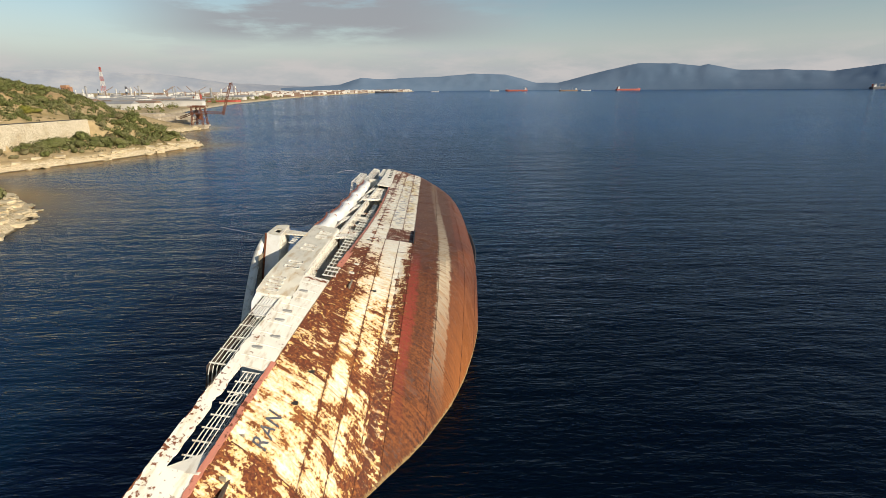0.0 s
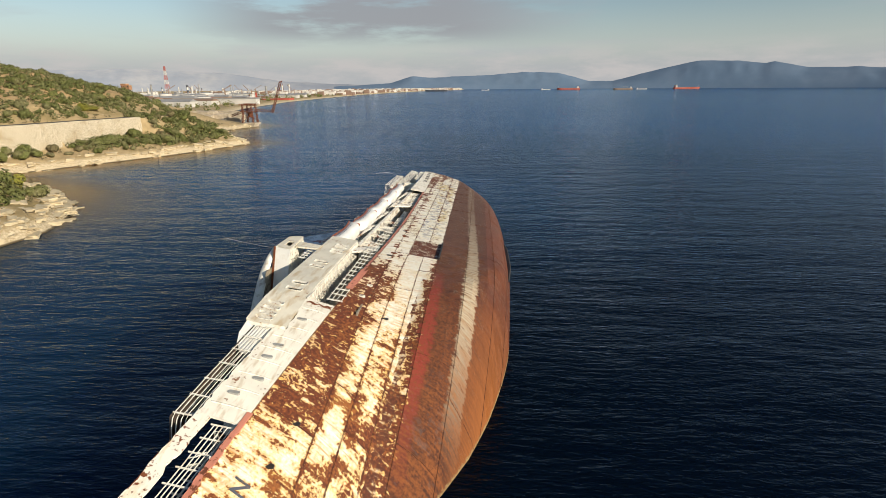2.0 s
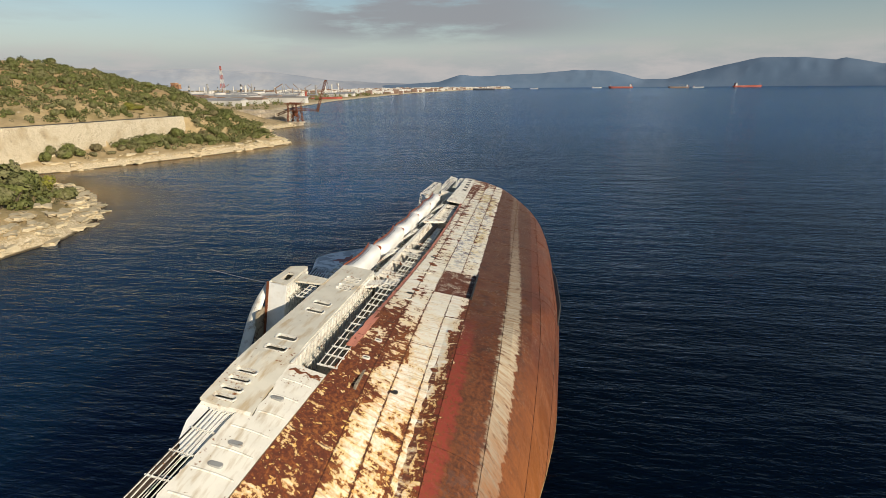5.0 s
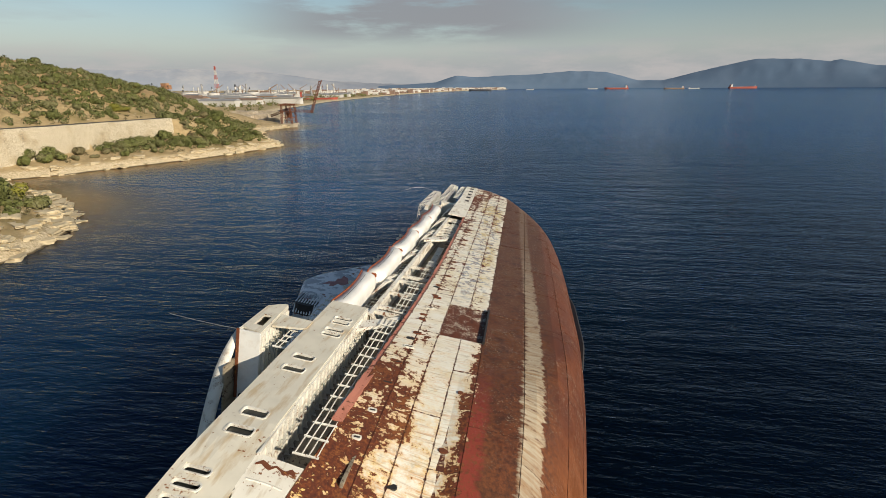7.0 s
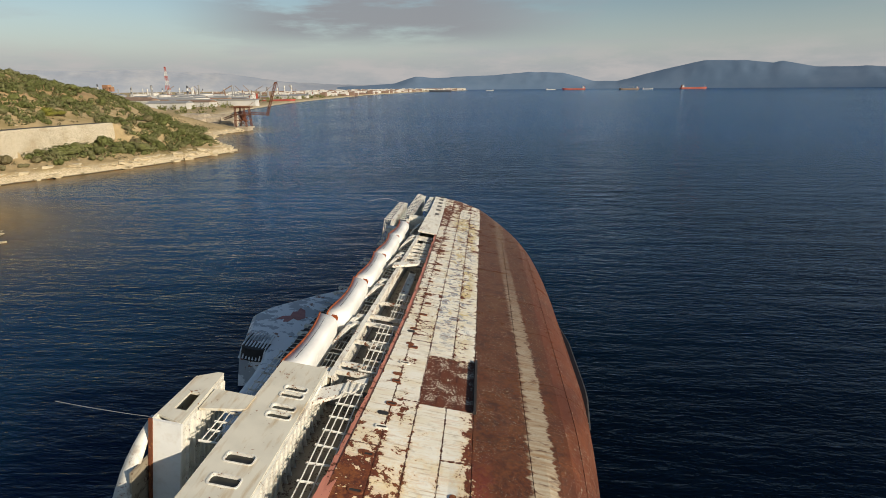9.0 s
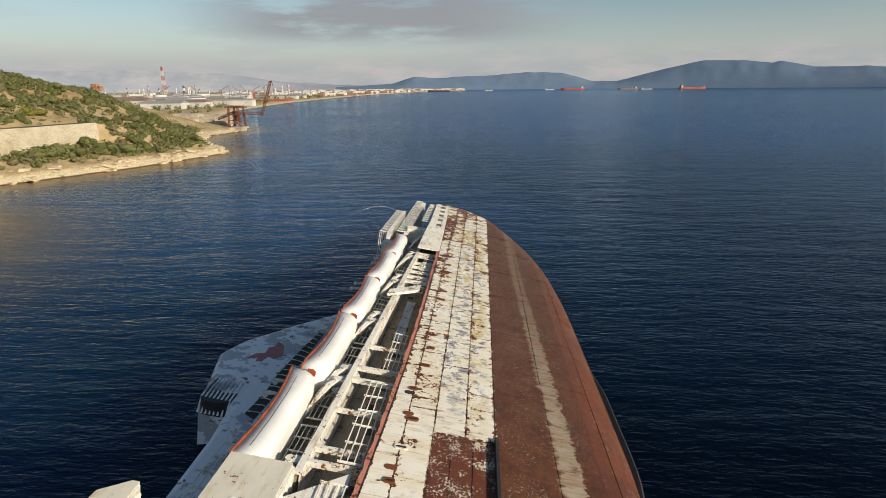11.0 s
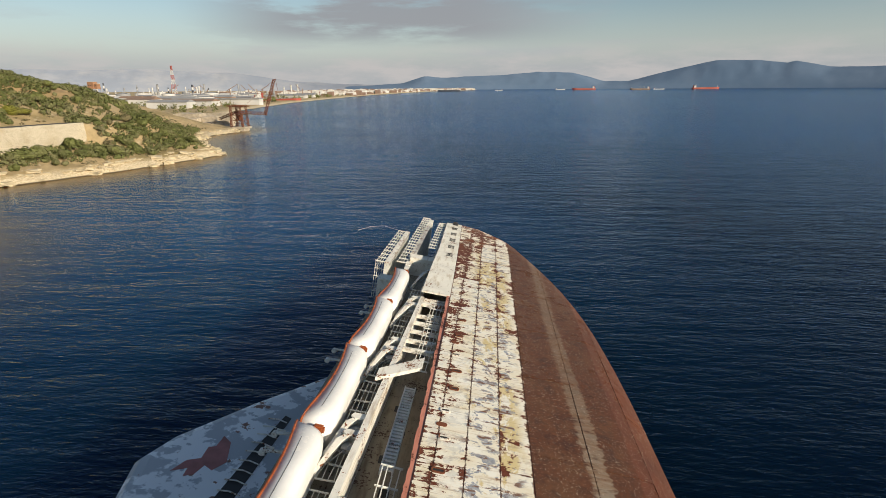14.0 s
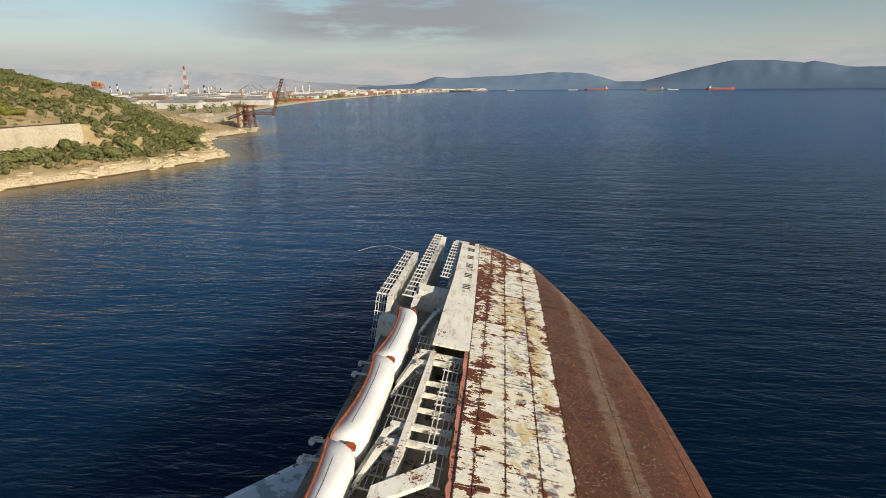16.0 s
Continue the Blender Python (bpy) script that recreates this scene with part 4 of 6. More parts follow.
# ---- funnel ----
def build_funnel():
    h = holder("funnel", "faded grey ship's funnel lying half sunk in shade", "funnel")
    bm = B()
    outline = [(59.2, 18), (59.2, 27.0), (66, 27.15), (71, 27.3), (73.8, 27.6), (75.6, 28.1), (75.2, 30.2), (78.0, 30.9), (82, 32.0), (84.6, 31.2), (89.9, 28.0), (95.1, 24.4), (100.5, 20.5), (102, 18)]
    cy, cu = 84, 22
    rows = []
    for k, b in ((1.0, -3.4), (1.0, 2.5), (0.985, 3.05), (0.95, 3.4), (0.90, 3.5)):
        r = [bm.verts.new(W(cy + (y - cy) * k, cu + (u - cu) * k if u > 20 else u, b)) for y, u in outline]
        rows.append(r + [r[0]])
    grid_faces(bm, rows)
    bm.faces.new(rows[-1][:-1]); bm.faces.new(rows[0][:-1][::-1])
    bmesh.ops.recalc_face_normals(bm, faces=bm.faces)
    part("funnel_casing", bm, FUNNEL, h)
    bm = B()
    spoly(bm, [(85.4, 27.9), (84.9, 27.2), (83.1, 26.6), (82.2, 27.1), (82.5, 27.7), (81.6, 27.9), (81.3, 28.4), (82.0, 28.5), (81.5, 29.3), (82.6, 28.9), (83.0, 28.2), (84.1, 28.3), (84.3, 27.9)], 3.3, 3.525)
    part("painted_emblem", bm, FRED, h, "faded red emblem")
    bm = B()
    spoly(bm, [(73.5, 25.2), (76, 25.0), (79, 24.9), (83, 24.7), (88.6, 24.5), (88.8, 25.0), (85, 25.5), (80, 25.9), (77, 25.8), (74, 26.1)], 3.42, 3.54)
    slot = part("torn_slot", bm, DARK, h, "long dark torn opening in the casing")
    for i in range(16):
        y = 74.2 + 0.92 * i
        bm = B()
        stube(bm, [(y, 24.6, 3.56), (y + 0.15, 25.3, 3.6), (y + 0.1, 26.0, 3.56)], 0.05, 5)
        part("slot_bar", bm, GIRD, slot)
    bm = B()
    spoly(bm, rounded(76.6, 28.9, 1.9, 1.25, 0.9, 6), 2.2, 3.47)
    part("smoke_grille", bm, DARK, h, "dark fluted smoke outlet")
    for i in range(8):
        bm = B()
        u = 27.8 + 0.31 * i
        stube(bm, [(74.6, u, 2.4), (75.2, u, 3.45), (76.4, u, 3.68), (77.6, u + 0.05, 3.62), (78.3, u + 0.1, 3.4)], 0.085, 5)
        part("louvre", bm, FUNNEL, h)


build_funnel()


# ---- lifeboats ----
def lifeboat_mesh(L=9.6, beam=1.25, depth=1.5):
    bm = B()
    rows, n, m = [], 26, 12
    for i in range(n + 1):
        t = -1 + 2 * i / n
        full = (1 - abs(t) ** 12) ** 0.5
        keel = 0.22 + 1.4 * max(0, abs(t) - 0.75) ** 1.5
        top = depth + 0.5 * t * t
        row = []
        for j in range(m + 1):
            a = -math.pi / 2 + math.pi * j / m        # from one gunwale round the keel to the other
            s = math.sin(a)
            c = math.cos(a)
            w = beam * full * math.copysign(abs(s) ** 0.5, s)
            hgt = top - (top - keel) * abs(c) ** 0.42
            row.append(bm.verts.new((w, t * (L / 2 - 0.6 * abs(c) * abs(t)), hgt)))
        rows.append(row)
    grid_faces(bm, rows)
    # canvas cover over the gunwales
    for i in range(n):
        a, b = rows[i], rows[i + 1]
        bm.faces.new((a[0], b[0], b[-1], a[-1]))
    bmesh.ops.remove_doubles(bm, verts=bm.verts, dist=0.002)
    bmesh.ops.recalc_face_normals(bm, faces=bm.faces)
    return bm


def build_lifeboats():
    spots = [(65.2, 19.62, 10.2), (74.5, 19.2, 10.15), (83.8, 19.14, 10.05), (93.0, 19.08, 10.0), (101.6, 19.02, 9.9)]
    # boat frame: x out from the ship, y along it, z up in the ship's frame
    yd = Vector((0, 1, -TRIM)).normalized()
    zd = Vector((-HEEL_C, 0, HEEL_S))
    xd = yd.cross(zd)
    R = Matrix((xd, yd, zd)).transposed().to_4x4()
    boat = None
    for i, (y, u, b) in enumerate(spots):
        m = Matrix.Translation(W(y, u, b - 0.4)) @ R
        if boat is None:
            boat = holder("lifeboat", "white lifeboat with an orange gunwale hanging in its davits", "lifeboat", group="lifeboats in a row")
            hull = part("boat_hull", lifeboat_mesh(), BOATW, boat, "", True)
            bm = B()
            for s in (1, -1):
                pts = []
                for q in range(27):
                    t = -1 + 2 * q / 26
                    full = (1 - abs(t) ** 12) ** 0.5
                    pts.append((s * (1.25 * full + 0.02), t * 4.8, 1.5 + 0.5 * t * t))
                tube(bm, pts, 0.065, 6)
            part("gunwale", bm, ORANGE, boat, "orange gunwale")
            bm = B()
            bmesh.ops.create_cube(bm, size=1, matrix=Matrix.Translation((0.78, 4.4, 0.78)) @ Matrix.Diagonal((0.45, 0.4, 0.6, 1)))
            bmesh.ops.bevel(bm, geom=bm.edges[:], offset=0.1, segments=2, affect="EDGES")
            part("rudder_block", bm, ORANGE, boat, "orange stern fitting")
            bm = B()
            tube(bm, [(1.24, -3.4, 1.2), (1.25, -1.2, 1.1), (1.25, 1.2, 1.1), (1.24, 3.0, 1.2)], 0.012, 4)
            part("grab_line", bm, DARK, boat, "thin dark line along the side")
            boat.matrix_basis = m
        else:
            copy_thing(boat, m)


build_lifeboats()


def build_davits():
    rnd = random.Random(12)
    for y in (62.2, 69.9, 71.4, 79.3, 80.8, 89.3, 90.8, 98.0, 99.5, 107.4):
        h = holder("davit", "white steel lifeboat davit arm", "davit", group="lifeboat davits")
        e, g = rnd.uniform(-0.15, 0.15), lean(y)
        bm = B()                                       # foot bolted to the girder
        spoly(bm, [(y - 0.12, 18.1 + g), (y + 0.3, 18.1 + g), (y + 0.28, 18.9 + g), (y + 0.02, 19.0 + g), (y - 0.2, 18.75 + g)], 10.3, 10.42)
        sbox(bm, y + 0.02, y + 0.12, 18.2 + g, 18.85 + g, 9.5, 10.3)
        bmesh.ops.recalc_face_normals(bm, faces=bm.faces)
        part("davit_foot", bm, GIRD, h)
        bm = B()                                       # cranked arm of two side plates
        for q, lift in ((0.0, 0.0), (0.26, -0.16)):
            f = [(y + 0.0 + q, 18.65 + g, 10.34 + lift), (y - 0.5 + q, 19.05 + g, 10.3 + lift), (y - 2.3 + e + q, 19.6 + g, 9.75 + lift), (y - 2.9 + e + q, 19.9 + g, 9.3 + lift)]
            ring = []
            for (yy, u, b_), hw in zip(f, (0.13, 0.15, 0.10, 0.07)):
                ring.append([bm.verts.new(W(yy + a_, u + c_, b_ + d_)) for a_, c_, d_ in ((-hw * 0.4, -hw, 0), (hw * 0.4, hw, 0), (hw * 0.4, hw, -0.22), (-hw * 0.4, -hw, -0.22))])
            grid_faces(bm, [[r[i] for r in ring] for i in (0, 1, 2, 3, 0)])
            bm.faces.new(ring[0]); bm.faces.new(ring[-1][::-1])
        bmesh.ops.recalc_face_normals(bm, faces=bm.faces)
        part("davit_arm", bm, GIRD, h)
        bm = B()
        stube(bm, [(y - 0.55, 18.6 + g, 9.75), (y - 0.55, 18.6 + g, 10.0)], 0.3, 12)
        part("winch_drum", bm, GREYP, h)
        bm = B()
        stube(bm, [(y - 0.2, 18.3 + g, 10.1), (y - 1.6, 19.2 + g, 9.7), (y - 2.5, 19.8 + g, 9.4)], 0.03, 4)
        part("fall_wire", bm, WIRE, h)
        if y > 65:
            bm = B()
            stube(bm, [(y - 0.9, 21.2 + g, 9.2), (y - 1.1, 22.2 + g, 9.25), (y - 1.15, 22.65 + g, 9.2)], 0.09, 6)
            stube(bm, [(y - 1.3, 22.7 + g, 9.15), (y - 1.05, 22.7 + g, 9.15)], 0.17, 9)
            stube(bm, [(y - 1.15, 22.65 + g, 9.1), (y - 0.6, 22.75 + g, 9.0), (y - 0.35, 22.4 + g, 8.8)], 0.07, 5)
            part("davit_head", bm, WHITE2, h)


build_davits()


def build_bilge_keels():
    for y0, y1 in ((64, 80), (101, 121)):
        bm = B()
        rows = [[], [], [], []]
        for i in range(17):
            y = y0 + (y1 - y0) * i / 16
            b = breadth(y, 0.7)
            k = min(1, 4 * min(i, 16 - i) / 16 + 0.15)
            for r, (du, db) in zip(rows, ((0.1, 0.06), (0.1 - 0.34 * k, 0.06 + 0.2 * k), (-0.04 - 0.34 * k, -0.04 + 0.2 * k), (-0.06, -0.06))):
                r.append(bm.verts.new(W(y, 0.7 + du, b + db)))
        grid_faces(bm, rows + [rows[0]])
        bm.faces.new([r[0] for r in rows]); bm.faces.new([r[-1] for r in rows][::-1])
        bmesh.ops.recalc_face_normals(bm, faces=bm.faces)
        part("bilge_keel", bm, DARK, wreck, "dark bilge keel strip")


build_bilge_keels()


def build_wires():
    for pts in ([(53.9, 25.0, 10.9), (53.7, 26.6, 10.95), (53.5, 28.2, 11.05), (53.3, 29.8, 11.2)], [(125.8, 23.9, 9.2), (125.5, 25.8, 9.5), (124.6, 27.5, 9.3), (123.6, 29.0, 8.7)]):
        bm = B()
        stube(bm, pts, 0.018, 4)
        part("whip_aerial", bm, WIRE, wreck, "thin bent whip aerial")


build_wires()


def build_letters():
    """What is left of the name on the bow."""
    for ch, y in (("R", 24.35), ("A", 25.25), ("N", 26.15)):
        cu = bpy.data.curves.new("letter", "FONT")
        cu.body, cu.size, cu.extrude = ch, 1.2, 0.015
        tmp = bpy.data.objects.new("letter", cu)
        me = bpy.data.meshes.new_from_object(tmp)
        bpy.data.objects.remove(tmp)
        for v in me.vertices:
            yy, uu = y + v.co.x, sheer(y) - 2.12 + v.co.y
            v.co = W(yy, uu, breadth(yy, uu) + 0.045 + v.co.z)
        me.materials.append(LETTER)
        ob = new("letter", me)
        ob.parent = wreck
        tagged(ob, "flaking dark blue painted letter")


build_letters()


def build_portholes():
    """Closed portholes and overboard flanges along the side."""
    rnd = random.Random(8)
    spots = [(y, sheer(y) - 2.2) for y in (28.5, 31.6, 36.2, 40.5)] + [(y, 12.0 + 0.02 * (y - 30)) for y in (29.5, 33.5, 44.5)] + \
            [(62.0, 14.2), (66.5, 14.0), (68.6, 14.2), (54, 14.6), (57.5, 14.3), (49.5, 15.1), (80.5, 13.9), (90.5, 13.9), (47.5, 10.2), (52.2, 10.0)]
    for y, u in spots:
        bm = B()
        b = breadth(y, u)
        pts = rounded(y, u, 0.17, 0.3 if rnd.random() < 0.6 else 0.17, 0.16)
        spoly(bm, pts, b - 0.05, b + 0.05)
        part("porthole_cover", bm, RUSTY if rnd.random() < 0.7 else DARK, wreck)


build_portholes()


def build_scuppers():
    """Rust-rimmed overboard slots below the sheer strake, with their stains."""
    rnd = random.Random(15)
    y = 46.4
    while y < 97:
        u, w = sheer(y) - rnd.uniform(0.85, 1.35), rnd.uniform(0.26, 0.36)
        b = breadth(y, u) + 0.03
        bm = B()
        outer, inner = rounded(y, u, 0.17, w, 0.15), rounded(y, u, 0.09, w - 0.08, 0.085)
        loops = [[bm.verts.new(W(p[0], p[1], bb)) for p in q] for q, bb in ((outer, b - 0.1), (outer, b + 0.055), (inner, b + 0.055), (inner, b - 0.02))]
        for l0, l1 in zip(loops, loops[1:]):
            for i in range(len(l0)):
                bm.faces.new((l0[i], l0[(i + 1) % len(l0)], l1[(i + 1) % len(l0)], l1[i]))
        bmesh.ops.recalc_face_normals(bm, faces=bm.faces)
        rim = part("scupper_rim", bm, RUSTY if rnd.random() < 0.6 else GIRD, wreck, "rust-rimmed overboard slot")
        bm = B()
        spoly(bm, rounded(y, u, 0.085, w - 0.085, 0.08), b - 0.05, b + 0.03)
        part("slot", bm, DARK, rim)
        y += rnd.uniform(2.1, 3.1)


build_scuppers()

# ---- sea ----
def sea_paint():
    k = Mat("sea_water", 0.05)
    p = k.pos()
    a = k.node("ShaderNodeAttribute"); a.attribute_name = "shoal_reflection"
    sp = k.node("ShaderNodeSeparateXYZ"); k.t.links.new(p, sp.inputs[0])
    gust = k.noise(k.scaled(p, (0.0035, 0.013, 1)), 1.0, 5, 0.6)
    wide = k.noise(k.scaled(p, (0.03, 0.10, 0.1), (4, 9, 0)), 1.0, 5, 0.65)
    swell = k.noise(k.scaled(p, (0.12, 0.30, 0.1)), 1.0, 4, 0.6)
    chop = k.noise(k.scaled(p, (0.42, 1.5, 0.6)), 1.0, 3, 0.55, 0.6)
    fine = k.noise(k.scaled(p, (1.7, 3.8, 2)), 1.0, 2, 0.5, 0.4)
    calm = k.ramp(gust, 0.35, 0.62, 0.6, 1.15)
    h = k.math("ADD", k.math("MULTIPLY", swell, 1.5), k.math("ADD", k.math("MULTIPLY", chop, k.math("MULTIPLY", calm, 0.72)), k.math("MULTIPLY", fine, 0.2)))
    h = k.math("ADD", h, k.math("MULTIPLY", wide, 3.2))
    h = k.math("MULTIPLY", h, k.ramp(a.outputs["Fac"], 0.0, 0.5, 1.0, 0.35))      # calmer under the shore
    k.bump(h, 1.0, 0.21)
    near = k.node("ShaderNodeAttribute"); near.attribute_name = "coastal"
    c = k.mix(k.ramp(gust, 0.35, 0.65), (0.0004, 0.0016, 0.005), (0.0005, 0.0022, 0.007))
    # blue scatter of the water, with the sky's reflection put into the colour
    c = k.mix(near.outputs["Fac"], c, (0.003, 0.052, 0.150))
    # brown of the shallows and the sunlit shore's reflection, painted into the water
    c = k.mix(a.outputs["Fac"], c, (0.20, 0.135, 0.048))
    # light spreads far in clear water
    k.m.node_tree.nodes["Principled BSDF"].subsurface_method = "BURLEY"
    k.b.inputs["Subsurface Weight"].default_value = 1.0
    k.b.inputs["Subsurface Radius"].default_value = (8, 20, 36)
    k.b.inputs["Subsurface Scale"].default_value = 1.0
    k.b.inputs["Specular IOR Level"].default_value = 0.0
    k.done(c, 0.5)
    gloss, fres, both = k.node("ShaderNodeBsdfGlossy"), k.node("ShaderNodeFresnel"), k.node("ShaderNodeMixShader")
    # reflections are tinted through the gloss colour: blue, warmer by the shore
    k.put(gloss.inputs["Color"], k.mix(k.ramp(a.outputs["Fac"], 0.0, 0.6), (0.62, 0.73, 0.88), (0.80, 0.76, 0.70)))
    k.put(gloss.inputs["Roughness"], k.ramp(gust, 0.3, 0.7, 0.06, 0.12))
    fres.inputs["IOR"].default_value = 1.2
    bumped = k.b.inputs["Normal"].links[0].from_socket
    for nd in (gloss, fres):
        k.t.links.new(bumped, nd.inputs["Normal"])
    k.t.links.new(fres.outputs[0], both.inputs[0])
    k.t.links.new(k.b.outputs[0], both.inputs[1])
    k.t.links.new(gloss.outputs[0], both.inputs[2])
    k.t.links.new(both.outputs[0], k.t.nodes["Material Output"].inputs["Surface"])
    return k.m


COAST = [(-60, 40), (-70, 66), (-77, 84), (-77, 92), (-75.8, 98), (-80, 109), (-85, 118), (-97.5, 131), (-108, 138.5), (-119, 143), (-131, 150), (-146, 159), (-151, 165), (-147.5, 168.5), (-141.5, 175), (-138, 183),
         (-130.5, 197), (-119.5, 219), (-112.5, 242), (-106.5, 264), (-112, 271), (-128, 288), (-148, 325), (-158, 350), (-152, 372), (-158, 392), (-190, 430), (-250, 520),
         (-300, 700), (-350, 1000), (-372, 1300), (-400, 1900), (-365, 2600), (-330, 3000), (-230, 3500), (-100, 3900), (-2600, 4100), (-2600, 40)]
CX, CY = np.array([c[0] for c in COAST], float), np.array([c[1] for c in COAST], float)


def coast_distance(x, y):
    """Distance to the shore line, positive on land (arrays)."""
    x, y = np.asarray(x, float), np.asarray(y, float)
    best = np.full(x.shape, 1e9)
    inside = np.zeros(x.shape, bool)
    n = len(CX)
    for i in range(n):
        ax, ay, bx, by = CX[i], CY[i], CX[(i + 1) % n], CY[(i + 1) % n]
        t = np.clip(((x - ax) * (bx - ax) + (y - ay) * (by - ay)) / ((bx - ax) ** 2 + (by - ay) ** 2), 0, 1)
        best = np.minimum(best, np.hypot(x - ax - t * (bx - ax), y - ay - t * (by - ay)))
        cross = ((ay > y) != (by > y)) & (x < (bx - ax) * (y - ay) / (by - ay + 1e-12) + ax)
        inside ^= cross
    return np.where(inside, best, -best)


def mesh_grid(xs, ys, zfun, skip=None):
    X, Y = np.meshgrid(xs, ys)
    Z = zfun(X, Y)
    v = np.stack([X, Y, Z], -1).reshape(-1, 3)
    nx = len(xs)
    i, j = np.meshgrid(np.arange(nx - 1), np.arange(len(ys) - 1))
    q = (j * nx + i).ravel()
    f = np.stack([q, q + 1, q + 1 + nx, q + nx], -1)
    if skip is not None:
        keep = ~skip(Z.ravel()[f])
        f = f[keep]
    return v, f


def numpy_mesh(name, v, f, mat, smooth=True):
    me = bpy.data.meshes.new(name)
    me.from_pydata(v.tolist(), [], f.tolist())
    me.materials.append(mat)
    me.polygons.foreach_set("use_smooth", [smooth] * len(me.polygons))
    return new(name, me)


def build_sea():
    def axis(lo, hi, a, b, step):
        mid = list(np.arange(a, b + step, step))
        left, right, s = [], [], step
        x = a
        while x > lo:
            s *= 1.35; x -= s; left.append(max(x, lo))
        s, x = step, b
        while x < hi:
            s *= 1.35; x += s; right.append(min(x, hi))
        return np.array(left[::-1] + mid + right)
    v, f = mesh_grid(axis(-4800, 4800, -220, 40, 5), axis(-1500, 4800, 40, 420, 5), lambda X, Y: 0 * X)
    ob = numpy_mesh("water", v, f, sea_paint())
    d = coast_distance(v[:, 0], v[:, 1])
    at = ob.data.attributes.new("shoal_reflection", "FLOAT", "POINT")
    at.data.foreach_set("value", (np.clip(1 + d / 30, 0, 1) ** 1.6 * np.clip((v[:, 1] - 90) / 50, 0.05, 1) * (v[:, 1] < 600)).astype(np.float32))
    at = ob.data.attributes.new("coastal", "FLOAT", "POINT")      # blue scatter towards the shore; farther off and left, painted reflection of sky
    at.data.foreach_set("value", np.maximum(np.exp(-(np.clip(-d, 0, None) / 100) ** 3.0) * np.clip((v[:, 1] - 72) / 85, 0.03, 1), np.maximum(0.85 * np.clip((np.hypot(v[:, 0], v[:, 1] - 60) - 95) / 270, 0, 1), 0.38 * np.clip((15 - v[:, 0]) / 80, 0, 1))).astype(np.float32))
    tagged(ob, "dark blue rippled sea with brownish shallows and painted shore reflection", "sea", kind="structure")


build_sea()


# ---- land ----
def vnoise(x, y, scale, seed=0.0):
    out = np.empty(x.shape)
    for i, (a, b) in enumerate(zip(x.ravel(), y.ravel())):
        out.flat[i] = noise.fractal((a * scale, b * scale, seed), 1.0, 2.0, 4)
    return out


WALL = [(-142, 234), (-147, 212), (-153, 185), (-160, 160), (-170, 125), (-186, 80), (-205, 40)]
WX, WY = np.array([w[0] for w in WALL], float), np.array([w[1] for w in WALL], float)


def land_height(x, y):
    d = coast_distance(x, y)
    rough = vnoise(x, y, 0.05)
    fine = vnoise(x, y, 0.22, 5.0)
    low = np.clip(d, -8, 2.6) * 0.85 + np.clip(d - 2.6, 0, 60) * 0.27
    ledge = np.floor(low / 0.75 + 0.9 * rough) * 0.75 - 0.7 * rough + 0.3
    low = np.where((d > -3) & (d < 9), 0.25 * low + 0.75 * ledge, low)
    wallx = np.interp(y, WY[::-1], WX[::-1])
    inland = wallx - x                                     # metres behind the retaining wall
    fade = np.interp(y, [234, 262, 300, 340, 380, 430, 520], [1, 1.0, 0.84, 0.62, 0.42, 0.2, 0.0])
    hill = 14.2 + np.clip(inland - 7, 0, 26) * 0.40 + np.clip(inland - 33, 0, 60) * 0.24
    hill = hill + 2.2 * rough * np.clip(inland / 30, 0, 1)
    hill = np.where(y >= 234, np.minimum(low + np.clip(d - 12, 0, 60) * 0.42, hill), hill) * np.clip(fade, 0, 1.1)
    near = y < 234
    land = np.where(near & (inland > 0), hill, np.where(near, np.minimum(low, 8.2), np.maximum(low * np.clip(fade + 0.25, 0, 1), hill)))
    land = np.where(y > 470, np.clip(d, -8, 5) * 0.5 + 0.6 * rough, land)
    return land + (0.55 * fine + 0.5 * rough) * np.clip((d + 3) / 5, 0, 1) * np.where(inland > 0, 0.8, 1.0)


def ground_paint():
    k = Mat("dry_ground", 0.9)
    p = k.pos()
    big, mid, fine = k.noise(p, 0.06, 4), k.noise(p, 0.35, 5), k.noise(p, 2.2, 5, 0.65)
    c = k.mix(k.ramp(mid, 0.35, 0.65), (0.52, 0.39, 0.21), (0.38, 0.28, 0.14))
    c = k.mix(k.ramp(big, 0.5, 0.62), c, (0.30, 0.23, 0.10))
    sp = k.node("ShaderNodeSeparateXYZ"); k.t.links.new(p, sp.inputs[0])
    rock = k.math("MAXIMUM", k.ramp(k.math("ADD", sp.outputs[2], k.math("MULTIPLY", fine, 1.6)), 3.4, 2.4), k.ramp(k.math("ADD", mid, k.math("MULTIPLY", fine, 0.4)), 0.82, 0.88))
    c = k.mix(rock, c, k.mix(k.ramp(fine, 0.35, 0.65), (0.74, 0.63, 0.44), (0.40, 0.31, 0.18)))
    c = k.mix(k.ramp(k.math("ADD", sp.outputs[2], k.math("MULTIPLY", fine, 0.3)), 0.5, 0.3), c, (0.10, 0.075, 0.04))
    c = k.mix(k.ramp(k.math("ADD", sp.outputs[2], k.math("MULTIPLY", mid, 8.0)), 25.0, 29.0, 0.0, 0.7), c, (0.44, 0.29, 0.14))
    k.bump(k.math("ADD", fine, k.noise(p, 8, 4)), 0.8, 0.25)
    return k.done(c)


GROUND = ground_paint()


